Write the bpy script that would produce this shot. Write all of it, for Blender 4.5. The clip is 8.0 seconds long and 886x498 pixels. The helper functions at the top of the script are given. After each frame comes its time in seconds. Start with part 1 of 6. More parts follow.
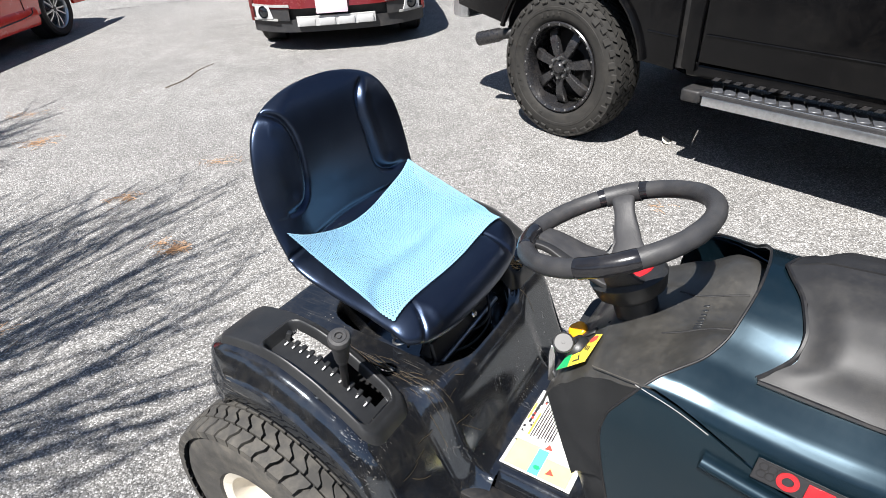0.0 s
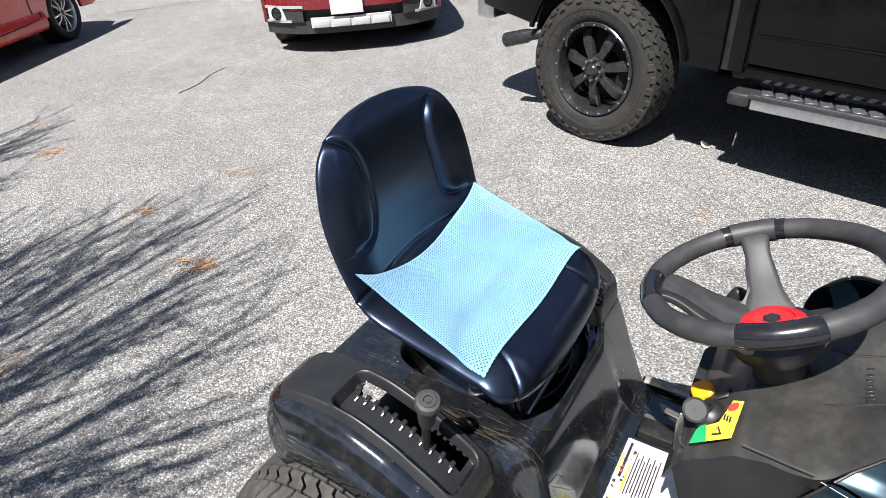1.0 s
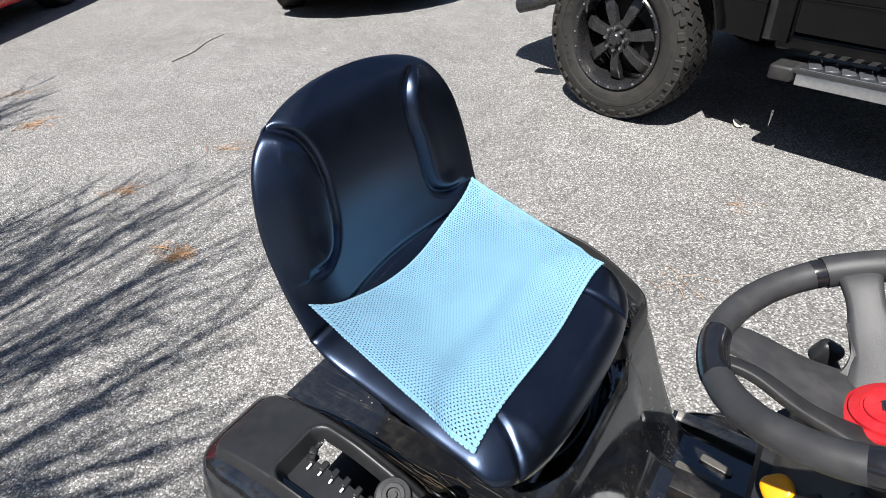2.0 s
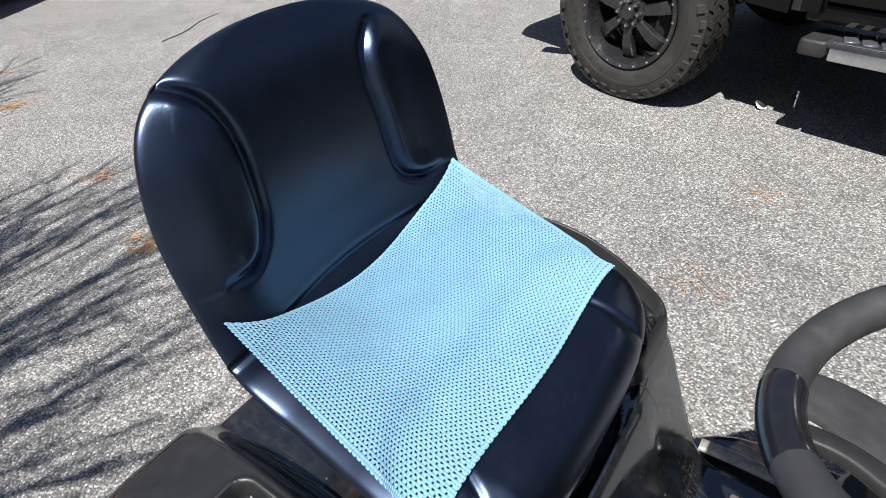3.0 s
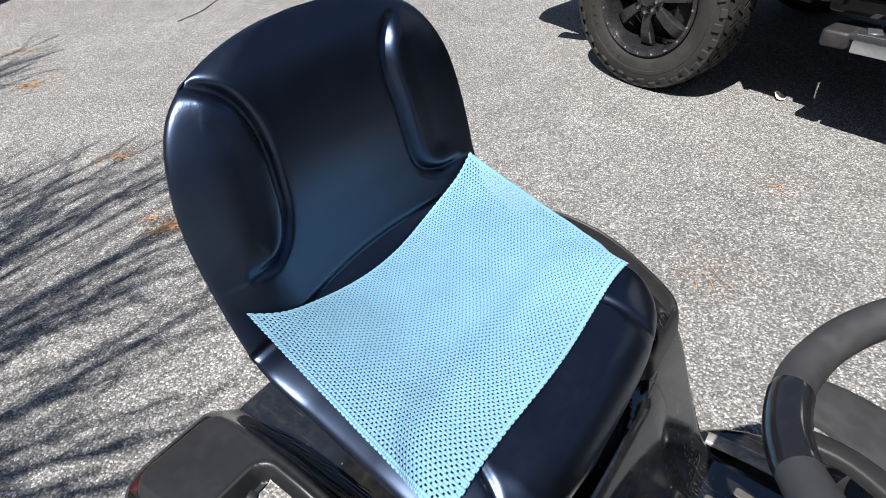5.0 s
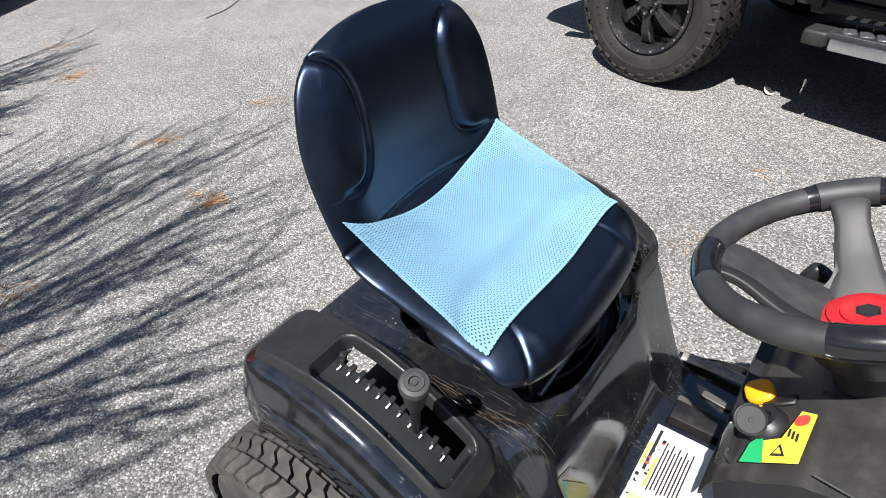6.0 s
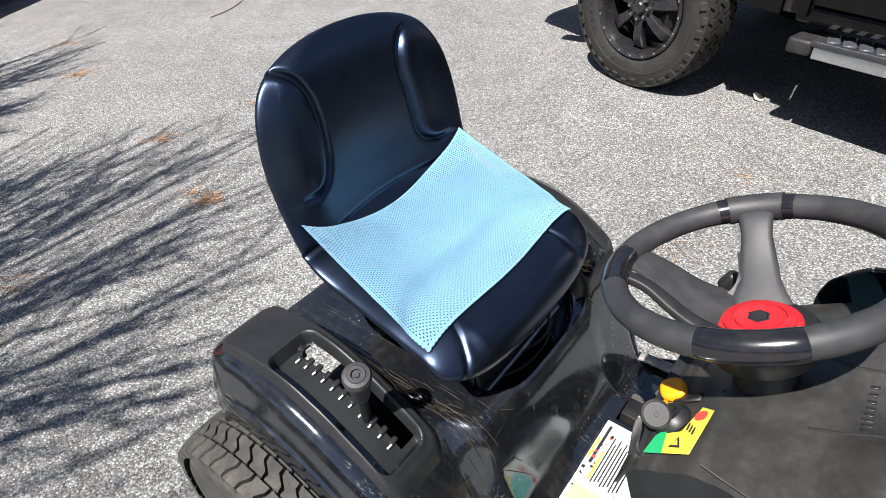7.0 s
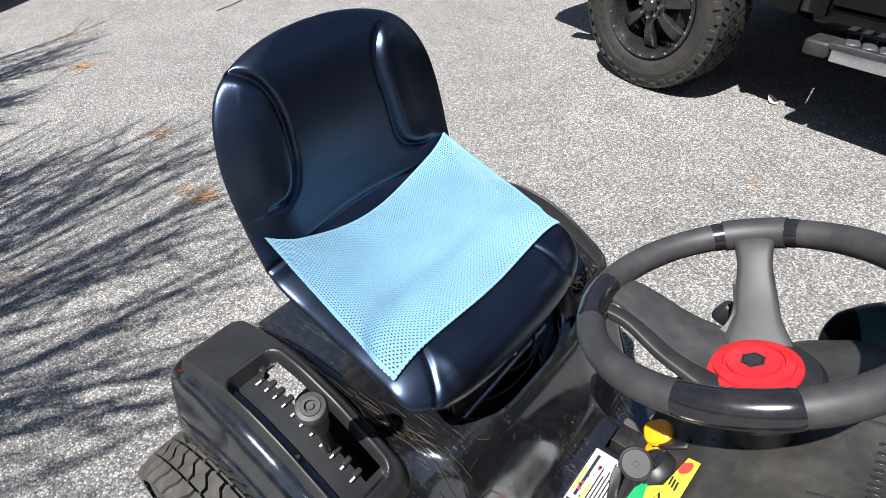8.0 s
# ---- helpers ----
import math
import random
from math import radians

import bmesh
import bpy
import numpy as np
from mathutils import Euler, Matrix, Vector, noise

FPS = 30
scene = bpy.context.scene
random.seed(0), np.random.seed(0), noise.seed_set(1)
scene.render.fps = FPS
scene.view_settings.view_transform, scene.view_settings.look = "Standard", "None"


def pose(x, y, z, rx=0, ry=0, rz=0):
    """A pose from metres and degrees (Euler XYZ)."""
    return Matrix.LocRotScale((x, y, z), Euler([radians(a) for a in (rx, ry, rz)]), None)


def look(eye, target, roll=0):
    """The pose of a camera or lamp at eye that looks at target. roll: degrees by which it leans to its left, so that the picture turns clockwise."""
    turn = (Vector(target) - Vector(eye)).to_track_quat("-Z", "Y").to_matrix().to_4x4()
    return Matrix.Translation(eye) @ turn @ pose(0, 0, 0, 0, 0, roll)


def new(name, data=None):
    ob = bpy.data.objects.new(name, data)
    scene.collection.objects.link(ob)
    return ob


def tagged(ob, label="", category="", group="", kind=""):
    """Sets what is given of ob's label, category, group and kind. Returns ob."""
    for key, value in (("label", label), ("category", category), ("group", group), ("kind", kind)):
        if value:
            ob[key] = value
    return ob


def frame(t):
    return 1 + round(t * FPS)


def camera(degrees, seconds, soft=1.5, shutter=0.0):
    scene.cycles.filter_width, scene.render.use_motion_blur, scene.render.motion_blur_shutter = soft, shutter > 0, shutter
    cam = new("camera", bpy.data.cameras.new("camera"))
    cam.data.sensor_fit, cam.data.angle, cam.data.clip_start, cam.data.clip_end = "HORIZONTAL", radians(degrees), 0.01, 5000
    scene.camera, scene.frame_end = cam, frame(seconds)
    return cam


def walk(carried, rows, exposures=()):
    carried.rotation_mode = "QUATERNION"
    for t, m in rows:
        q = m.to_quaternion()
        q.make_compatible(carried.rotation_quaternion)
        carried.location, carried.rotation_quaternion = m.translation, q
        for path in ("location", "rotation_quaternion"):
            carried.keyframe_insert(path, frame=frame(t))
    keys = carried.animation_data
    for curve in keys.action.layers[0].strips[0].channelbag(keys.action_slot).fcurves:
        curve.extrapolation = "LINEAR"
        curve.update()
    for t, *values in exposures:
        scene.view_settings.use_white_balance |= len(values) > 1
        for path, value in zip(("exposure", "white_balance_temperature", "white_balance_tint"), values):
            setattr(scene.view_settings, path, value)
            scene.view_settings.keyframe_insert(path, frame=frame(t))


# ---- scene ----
cam = camera(74.8, 8.0, 0.9)
PATH = [
    (0, (0.407, 0.304, 1.431), (0.746, 1.954, 0.353), -3.2),
    (0.5, (0.348, 0.395, 1.432), (0.687, 2.044, 0.351), -3.5),
    (1, (0.295, 0.493, 1.434), (0.619, 2.141, 0.349), -4.0),
    (1.5, (0.286, 0.595, 1.39), (0.592, 2.232, 0.281), -4.3),
    (1.8, (0.34, 0.676, 1.362), (0.623, 2.298, 0.227), -4.2),
    (2, (0.39, 0.735, 1.35), (0.658, 2.341, 0.19), -4.2),
    (2.2, (0.438, 0.789, 1.309), (0.696, 2.389, 0.138), -4.2),
    (3.3, (0.471, 0.904, 1.242), (0.698, 2.482, 0.035), -4.5),
    (3.5, (0.468, 0.91, 1.246), (0.695, 2.479, 0.027), -4.2),
    (4, (0.471, 0.925, 1.246), (0.684, 2.486, 0.014), -4.2),
    (4.2, (0.47, 0.921, 1.253), (0.676, 2.48, 0.017), -4.3),
    (5.3, (0.455, 0.849, 1.276), (0.639, 2.409, 0.038), -4.2),
    (5.5, (0.435, 0.801, 1.3), (0.619, 2.36, 0.061), -4.0),
    (5.8, (0.396, 0.704, 1.332), (0.574, 2.265, 0.094), -4.0),
    (6, (0.371, 0.637, 1.338), (0.547, 2.2, 0.102), -4.0),
    (6.5, (0.393, 0.551, 1.362), (0.56, 2.114, 0.125), -3.9),
    (7, (0.457, 0.581, 1.378), (0.604, 2.143, 0.138), -3.8),
    (7.5, (0.505, 0.636, 1.361), (0.631, 2.196, 0.115), -3.7),
    (8, (0.523, 0.65, 1.356), (0.63, 2.208, 0.107), -3.6),
]
walk(cam, [(t, look(eye, target, roll)) for t, eye, target, roll in PATH],
     exposures=((0, 1.36), (1, 1.28), (2, 1.10), (3.5, 1.0), (4, 0.98), (5.5, 1.07), (6.5, 1.14), (8, 1.22)))

# ---- light ----
SUN_AZ, SUN_EL = 228.0, 57.0          # where the sun stands: degrees from +x, and above the ground
world = bpy.data.worlds.new("sky")
scene.world = world
world.use_nodes = True
wn = world.node_tree.nodes
sky = wn.new("ShaderNodeTexSky")
sky.sky_type = "NISHITA"
sky.sun_disc = False
sky.sun_elevation = radians(SUN_EL)
sky.sun_rotation = radians(90.0 - SUN_AZ)
sky.air_density, sky.dust_density, sky.ozone_density = 1.0, 0.6, 1.2
wn["Background"].inputs["Strength"].default_value = 0.048
world.node_tree.links.new(sky.outputs["Color"], wn["Background"].inputs["Color"])
sun_data = bpy.data.lights.new("sun", "SUN")
sun_data.energy = 4.8
sun_data.angle = radians(0.5)
sun_data.color = (1.0, 0.972, 0.94)
sun = new("sun", sun_data)
sun_way = Vector((math.cos(radians(SUN_AZ)) * math.cos(radians(SUN_EL)), math.sin(radians(SUN_AZ)) * math.cos(radians(SUN_EL)), math.sin(radians(SUN_EL))))
sun.matrix_world = look(sun_way * 40.0, (0, 0, 0))


# ---- materials ----
def material(name, base, rough=0.5, metal=0.0, spec=0.5, coat=0.0, grain=None, grain2=None, bump=None, dirt=None, sheen=0.0):
    """Principled material. grain, grain2: (scale, amount) of value noise; bump: (scale, height); dirt: (scale, amount, colour)."""
    m = bpy.data.materials.new(name)
    m.use_nodes = True
    nt = m.node_tree
    n, l = nt.nodes, nt.links
    p = n["Principled BSDF"]
    p.inputs["Metallic"].default_value = metal
    p.inputs["Roughness"].default_value = rough
    p.inputs["Specular IOR Level"].default_value = spec
    p.inputs["Coat Weight"].default_value = coat
    p.inputs["Coat Roughness"].default_value = 0.08
    if sheen:
        p.inputs["Sheen Weight"].default_value = sheen
    tc = n.new("ShaderNodeTexCoord")
    col = n.new("ShaderNodeRGB")
    col.outputs[0].default_value = (*base, 1)
    out = col.outputs[0]

    def noise_node(scale, detail=5.0, rough_=0.6):
        t = n.new("ShaderNodeTexNoise")
        t.inputs["Scale"].default_value = scale
        t.inputs["Detail"].default_value = detail
        t.inputs["Roughness"].default_value = rough_
        l.new(tc.outputs["Object"], t.inputs["Vector"])
        return t

    for g in (grain, grain2):
        if not g:
            continue
        t = noise_node(g[0])
        mr = n.new("ShaderNodeMapRange")
        mr.inputs["From Min"].default_value, mr.inputs["From Max"].default_value = 0.25, 0.75
        mr.inputs["To Min"].default_value, mr.inputs["To Max"].default_value = 1 - g[1], 1 + g[1]
        l.new(t.outputs["Fac"], mr.inputs["Value"])
        mx = n.new("ShaderNodeMix")
        mx.data_type, mx.blend_type = "RGBA", "MULTIPLY"
        mx.inputs["Factor"].default_value = 1.0
        l.new(out, mx.inputs["A"])
        l.new(mr.outputs["Result"], mx.inputs["B"])
        out = mx.outputs["Result"]
    rough_out = None
    if dirt:
        t = noise_node(dirt[0], 8.0, 0.7)
        t2 = noise_node(dirt[0] * 6.3, 6.0, 0.7)
        ad = n.new("ShaderNodeMath")
        ad.operation = "MULTIPLY"
        l.new(t.outputs["Fac"], ad.inputs[0])
        l.new(t2.outputs["Fac"], ad.inputs[1])
        mr = n.new("ShaderNodeMapRange")
        mr.inputs["From Min"].default_value, mr.inputs["From Max"].default_value = 0.22, 0.42
        mr.inputs["To Min"].default_value, mr.inputs["To Max"].default_value = 0.0, dirt[1]
        l.new(ad.outputs[0], mr.inputs["Value"])
        mx = n.new("ShaderNodeMix")
        mx.data_type = "RGBA"
        l.new(mr.outputs["Result"], mx.inputs["Factor"])
        l.new(out, mx.inputs["A"])
        mx.inputs["B"].default_value = (*dirt[2], 1)
        out = mx.outputs["Result"]
        rr = n.new("ShaderNodeMapRange")
        rr.inputs["To Min"].default_value, rr.inputs["To Max"].default_value = rough, min(1.0, rough + 0.75)
        l.new(mr.outputs["Result"], rr.inputs["Value"])
        l.new(rr.outputs["Result"], p.inputs["Roughness"])
    l.new(out, p.inputs["Base Color"])
    if bump:
        t = noise_node(bump[0], 4.0)
        b = n.new("ShaderNodeBump")
        b.inputs["Strength"].default_value = 0.6
        b.inputs["Distance"].default_value = bump[1]
        l.new(t.outputs["Fac"], b.inputs["Height"])
        l.new(b.outputs["Normal"], p.inputs["Normal"])
    return m


def asphalt_material():
    m = bpy.data.materials.new("worn_asphalt")
    m.use_nodes = True
    nt = m.node_tree
    n, l = nt.nodes, nt.links
    p = n["Principled BSDF"]
    p.inputs["Roughness"].default_value = 0.85
    p.inputs["Specular IOR Level"].default_value = 0.3
    tc = n.new("ShaderNodeTexCoord")
    vo = n.new("ShaderNodeTexVoronoi")
    vo.inputs["Scale"].default_value = 165.0
    l.new(tc.outputs["Object"], vo.inputs["Vector"])
    sep = n.new("ShaderNodeSeparateColor")
    l.new(vo.outputs["Color"], sep.inputs["Color"])
    ramp = n.new("ShaderNodeValToRGB")
    ramp.color_ramp.interpolation = "CONSTANT"
    e = ramp.color_ramp.elements
    e[0].position, e[0].color = 0.0, (0.105, 0.102, 0.097, 1)
    e[1].position, e[1].color = 0.22, (0.17, 0.165, 0.158, 1)
    for pos, c in ((0.42, (0.25, 0.243, 0.233)), (0.62, (0.335, 0.326, 0.315)), (0.80, (0.42, 0.411, 0.40)), (0.93, (0.58, 0.57, 0.555))):
        q = e.new(pos)
        q.color = (*c, 1)
    l.new(sep.outputs["Red"], ramp.inputs["Fac"])
    # darker binder between the stones
    gap = n.new("ShaderNodeMapRange")
    gap.inputs["From Min"].default_value, gap.inputs["From Max"].default_value = 0.25, 0.75
    gap.inputs["To Min"].default_value, gap.inputs["To Max"].default_value = 0.0, 0.75
    l.new(vo.outputs["Distance"], gap.inputs["Value"])
    mx = n.new("ShaderNodeMix")
    mx.data_type = "RGBA"
    l.new(gap.outputs["Result"], mx.inputs["Factor"])
    l.new(ramp.outputs["Color"], mx.inputs["A"])
    mx.inputs["B"].default_value = (0.11, 0.107, 0.102, 1)
    out = mx.outputs["Result"]
    # larger wear: bleached and dusty stretches
    for scale, lo, hi in ((0.7, 0.88, 1.12), (5.0, 0.90, 1.10), (38.0, 0.86, 1.14)):
        t = n.new("ShaderNodeTexNoise")
        t.inputs["Scale"].default_value = scale
        t.inputs["Detail"].default_value = 6.0
        l.new(tc.outputs["Object"], t.inputs["Vector"])
        mr = n.new("ShaderNodeMapRange")
        mr.inputs["From Min"].default_value, mr.inputs["From Max"].default_value = 0.3, 0.7
        mr.inputs["To Min"].default_value, mr.inputs["To Max"].default_value = lo, hi
        l.new(t.outputs["Fac"], mr.inputs["Value"])
        m2 = n.new("ShaderNodeMix")
        m2.data_type, m2.blend_type = "RGBA", "MULTIPLY"
        m2.inputs["Factor"].default_value = 1.0
        l.new(out, m2.inputs["A"])
        l.new(mr.outputs["Result"], m2.inputs["B"])
        out = m2.outputs["Result"]
    # faint rusty dust of shed needles
    t = n.new("ShaderNodeTexNoise")
    t.inputs["Scale"].default_value = 1.7
    t.inputs["Detail"].default_value = 9.0
    t.inputs["Roughness"].default_value = 0.75
    l.new(tc.outputs["Object"], t.inputs["Vector"])
    mr = n.new("ShaderNodeMapRange")
    mr.inputs["From Min"].default_value, mr.inputs["From Max"].default_value = 0.60, 0.72
    mr.inputs["To Min"].default_value, mr.inputs["To Max"].default_value = 0.0, 0.20
    l.new(t.outputs["Fac"], mr.inputs["Value"])
    m3 = n.new("ShaderNodeMix")
    m3.data_type = "RGBA"
    l.new(mr.outputs["Result"], m3.inputs["Factor"])
    l.new(out, m3.inputs["A"])
    m3.inputs["B"].default_value = (0.30, 0.22, 0.15, 1)
    l.new(m3.outputs["Result"], p.inputs["Base Color"])
    b = n.new("ShaderNodeBump")
    b.invert = True
    b.inputs["Strength"].default_value = 0.8
    b.inputs["Distance"].default_value = 0.004
    l.new(vo.outputs["Distance"], b.inputs["Height"])
    l.new(b.outputs["Normal"], p.inputs["Normal"])
    return m


def mixed(nt, factor, a, b, blend="MIX"):
    """Mix two colours, given as sockets or values, by a socket or number."""
    x = nt.nodes.new("ShaderNodeMix")
    x.data_type, x.blend_type = "RGBA", blend
    for key, v in (("Factor", factor), ("A", a), ("B", b)):
        if isinstance(v, bpy.types.NodeSocket):
            nt.links.new(v, x.inputs[key])
        else:
            x.inputs[key].default_value = v
    return x.outputs["Result"]


def ranged(nt, value, lo, hi, to_lo=0.0, to_hi=1.0):
    r = nt.nodes.new("ShaderNodeMapRange")
    for key, v in (("From Min", lo), ("From Max", hi), ("To Min", to_lo), ("To Max", to_hi)):
        r.inputs[key].default_value = v
    nt.links.new(value, r.inputs["Value"])
    return r.outputs["Result"]


def times(nt, a, b, op="MULTIPLY"):
    x = nt.nodes.new("ShaderNodeMath")
    x.operation = op
    for i, v in enumerate((a, b)):
        if isinstance(v, bpy.types.NodeSocket):
            nt.links.new(v, x.inputs[i])
        else:
            x.inputs[i].default_value = v
    return x.outputs[0]


def noised(nt, scale, detail=4.0, rough=0.6, turn=(0, 0, 0), stretch=(1, 1, 1)):
    tc = nt.nodes.new("ShaderNodeTexCoord")
    mp = nt.nodes.new("ShaderNodeMapping")
    mp.inputs["Rotation"].default_value = [radians(q) for q in turn]
    mp.inputs["Scale"].default_value = stretch
    t = nt.nodes.new("ShaderNodeTexNoise")
    t.inputs["Scale"].default_value, t.inputs["Detail"].default_value, t.inputs["Roughness"].default_value = scale, detail, rough
    nt.links.new(tc.outputs["Object"], mp.inputs["Vector"])
    nt.links.new(mp.outputs["Vector"], t.inputs["Vector"])
    return t.outputs["Fac"]


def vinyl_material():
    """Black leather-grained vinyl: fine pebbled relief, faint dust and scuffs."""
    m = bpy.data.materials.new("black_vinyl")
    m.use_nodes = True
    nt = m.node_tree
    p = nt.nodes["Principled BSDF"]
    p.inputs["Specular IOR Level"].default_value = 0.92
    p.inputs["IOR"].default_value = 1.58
    # blue put into the reflections, deepening the mat and sky mirrored in the black
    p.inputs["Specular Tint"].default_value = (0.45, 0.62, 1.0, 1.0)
    dust = ranged(nt, times(nt, noised(nt, 7.0, 6.0, 0.65), noised(nt, 130.0, 3.0)), 0.24, 0.46, 0.0, 0.02)
    nt.links.new(mixed(nt, dust, (0.0014, 0.0016, 0.0024, 1), (0.10, 0.10, 0.10, 1)), p.inputs["Base Color"])
    nt.links.new(ranged(nt, noised(nt, 14.0, 5.0), 0.3, 0.7, 0.29, 0.37), p.inputs["Roughness"])
    tc = nt.nodes.new("ShaderNodeTexCoord")
    vo = nt.nodes.new("ShaderNodeTexVoronoi")
    vo.feature = "DISTANCE_TO_EDGE"
    vo.inputs["Scale"].default_value = 360.0
    wob = nt.nodes.new("ShaderNodeTexNoise")
    wob.inputs["Scale"].default_value = 200.0
    nt.links.new(tc.outputs["Object"], wob.inputs["Vector"])
    va = nt.nodes.new("ShaderNodeVectorMath")
    va.operation = "MULTIPLY_ADD"
    va.inputs[1].default_value = (0.004, 0.004, 0.004)
    nt.links.new(wob.outputs["Color"], va.inputs[0])
    nt.links.new(tc.outputs["Object"], va.inputs[2])
    nt.links.new(va.outputs["Vector"], vo.inputs["Vector"])
    bp = nt.nodes.new("ShaderNodeBump")
    bp.inputs["Strength"].default_value, bp.inputs["Distance"].default_value = 0.10, 0.0003
    nt.links.new(ranged(nt, vo.outputs["Distance"], 0.0, 0.22), bp.inputs["Height"])
    nt.links.new(bp.outputs["Normal"], p.inputs["Normal"])
    return m


def scuffed_gloss_material():
    """Glossy black moulding: hairline scratches, mud film in patches, dust specks."""
    m = bpy.data.materials.new("black_gloss_body")
    m.use_nodes = True
    nt = m.node_tree
    p = nt.nodes["Principled BSDF"]
    p.inputs["Specular IOR Level"].default_value = 1.0
    p.inputs["IOR"].default_value = 1.6
    # slight blue tint stands in for stronger sky reflection on the black moulding
    p.inputs["Specular Tint"].default_value = (0.80, 0.90, 1.0, 1.0)
    film = times(nt, ranged(nt, noised(nt, 6.5, 7.0, 0.7), 0.44, 0.70), ranged(nt, noised(nt, 55.0, 6.0, 0.75), 0.36, 0.66))
    scratch = None
    for turn, across, edge in (((0, 0, 25), 230.0, 0.635), ((0, 30, -38), 190.0, 0.645), ((25, 0, 70), 260.0, 0.640), ((40, 10, -75), 150.0, 0.655)):
        one = ranged(nt, noised(nt, 1.0, 3.0, 0.6, turn, (5.0, across, across * 0.5)), edge - 0.015, edge + 0.04)
        scratch = one if scratch is None else times(nt, scratch, one, "MAXIMUM")
    scratch = times(nt, scratch, ranged(nt, noised(nt, 8.0, 3.0), 0.44, 0.66))
    tc = nt.nodes.new("ShaderNodeTexCoord")
    vo = nt.nodes.new("ShaderNodeTexVoronoi")
    vo.inputs["Scale"].default_value = 150.0
    nt.links.new(tc.outputs["Object"], vo.inputs["Vector"])
    sep = nt.nodes.new("ShaderNodeSeparateColor")
    nt.links.new(vo.outputs["Color"], sep.inputs["Color"])
    speck = times(nt, ranged(nt, vo.outputs["Distance"], 0.30, 0.18), ranged(nt, sep.outputs["Red"], 0.965, 0.975))
    speck = times(nt, speck, ranged(nt, noised(nt, 9.0, 2.0), 0.54, 0.70))
    col = mixed(nt, times(nt, film, 0.40), (0.0065, 0.0072, 0.0090, 1), (0.085, 0.076, 0.060, 1))
    col = mixed(nt, times(nt, scratch, 0.34), col, (0.15, 0.135, 0.11, 1))
    col = mixed(nt, times(nt, speck, 0.8), col, (0.30, 0.27, 0.22, 1))
    nt.links.new(col, p.inputs["Base Color"])
    dull = times(nt, times(nt, film, 0.30), times(nt, times(nt, scratch, 0.5), speck, "MAXIMUM"), "MAXIMUM")
    nt.links.new(ranged(nt, dull, 0.0, 1.0, 0.09, 0.80), p.inputs["Roughness"])
    bp = nt.nodes.new("ShaderNodeBump")
    bp.inputs["Strength"].default_value, bp.inputs["Distance"].default_value = 0.14, 0.002
    nt.links.new(noised(nt, 14.0, 3.0), bp.inputs["Height"])
    nt.links.new(bp.outputs["Normal"], p.inputs["Normal"])
    return m


ASPHALT = asphalt_material()
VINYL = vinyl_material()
GLOSS = scuffed_gloss_material()
TRAYGREY = material("smooth_grey_plastic", (0.32, 0.32, 0.31), 0.4, grain=(20, 0.1), dirt=(9, 0.15, (0.2, 0.17, 0.13)))
MATTE = material("black_matte_plastic", (0.0135, 0.0140, 0.0150), 0.42, spec=0.48, grain=(14, 0.15), grain2=(90, 0.15), bump=(900, 0.0002), dirt=(3.5, 0.06, (0.12, 0.115, 0.105)))
GREYPL = material("grey_plastic", (0.0155, 0.0155, 0.0165), 0.50, spec=0.34, grain=(11, 0.12), grain2=(60, 0.12), bump=(900, 0.0002), dirt=(9.0, 0.08, (0.15, 0.135, 0.11)))
RIMGRIP = material("soft_grip_plastic", (0.029, 0.029, 0.031), 0.48, spec=0.45, grain=(30, 0.25), grain2=(8, 0.2), bump=(1100, 0.0004), dirt=(9.0, 0.12, (0.15, 0.135, 0.11)))
SLEEVE = material("gloss_black_sleeve", (0.010, 0.010, 0.012), 0.16, spec=0.6, dirt=(11, 0.08, (0.15, 0.13, 0.1)))
HOOD = material("teal_black_paint", (0.0022, 0.0064, 0.0096), 0.26, spec=0.72, grain=(8, 0.15), dirt=(6.0, 0.02, (0.14, 0.13, 0.11)))
HOOD.node_tree.nodes["Principled BSDF"].inputs["Specular Tint"].default_value = (0.58, 0.82, 1.0, 1.0)
DARK = material("dark_void_steel", (0.006, 0.006, 0.007), 0.5, dirt=(12, 0.2, (0.07, 0.055, 0.04)))
RUBBER = material("mower_tyre_rubber", (0.045, 0.043, 0.040), 0.75, spec=0.3, grain=(25, 0.25), bump=(300, 0.0008), dirt=(6, 0.45, (0.15, 0.135, 0.11)))
RUBBER2 = material("truck_tyre_rubber", (0.021, 0.020, 0.0185), 0.75, spec=0.3, grain=(18, 0.25), bump=(160, 0.001), dirt=(5, 0.20, (0.085, 0.076, 0.062)))
CREAM = material("cream_wheel_paint", (0.62, 0.57, 0.48), 0.4, grain=(10, 0.12), dirt=(8, 0.5, (0.25, 0.17, 0.10)))
MAT = material("light_blue_mesh", (0.168, 0.330, 0.450), 0.85, spec=0.2, grain=(240, 0.14), grain2=(9, 0.14), sheen=0.2)
RED = material("red_plastic", (0.42, 0.014, 0.020), 0.35, spec=0.5, grain=(30, 0.1), dirt=(12, 0.12, (0.3, 0.12, 0.10)))
YELLOW = material("amber_plastic", (0.78, 0.31, 0.004), 0.35, grain=(25, 0.08), dirt=(14, 0.2, (0.20, 0.11, 0.04)))
CHROME = material("scuffed_chrome", (0.72, 0.72, 0.72), 0.18, metal=1.0, grain=(30, 0.15), dirt=(14, 0.18, (0.3, 0.24, 0.17)))
STEEL = material("dull_steel", (0.42, 0.42, 0.42), 0.38, metal=1.0, grain=(40, 0.2), dirt=(14, 0.3, (0.2, 0.15, 0.1)))
KEYGREY = material("dusty_grey_plastic", (0.016, 0.016, 0.017), 0.45, grain=(60, 0.2))
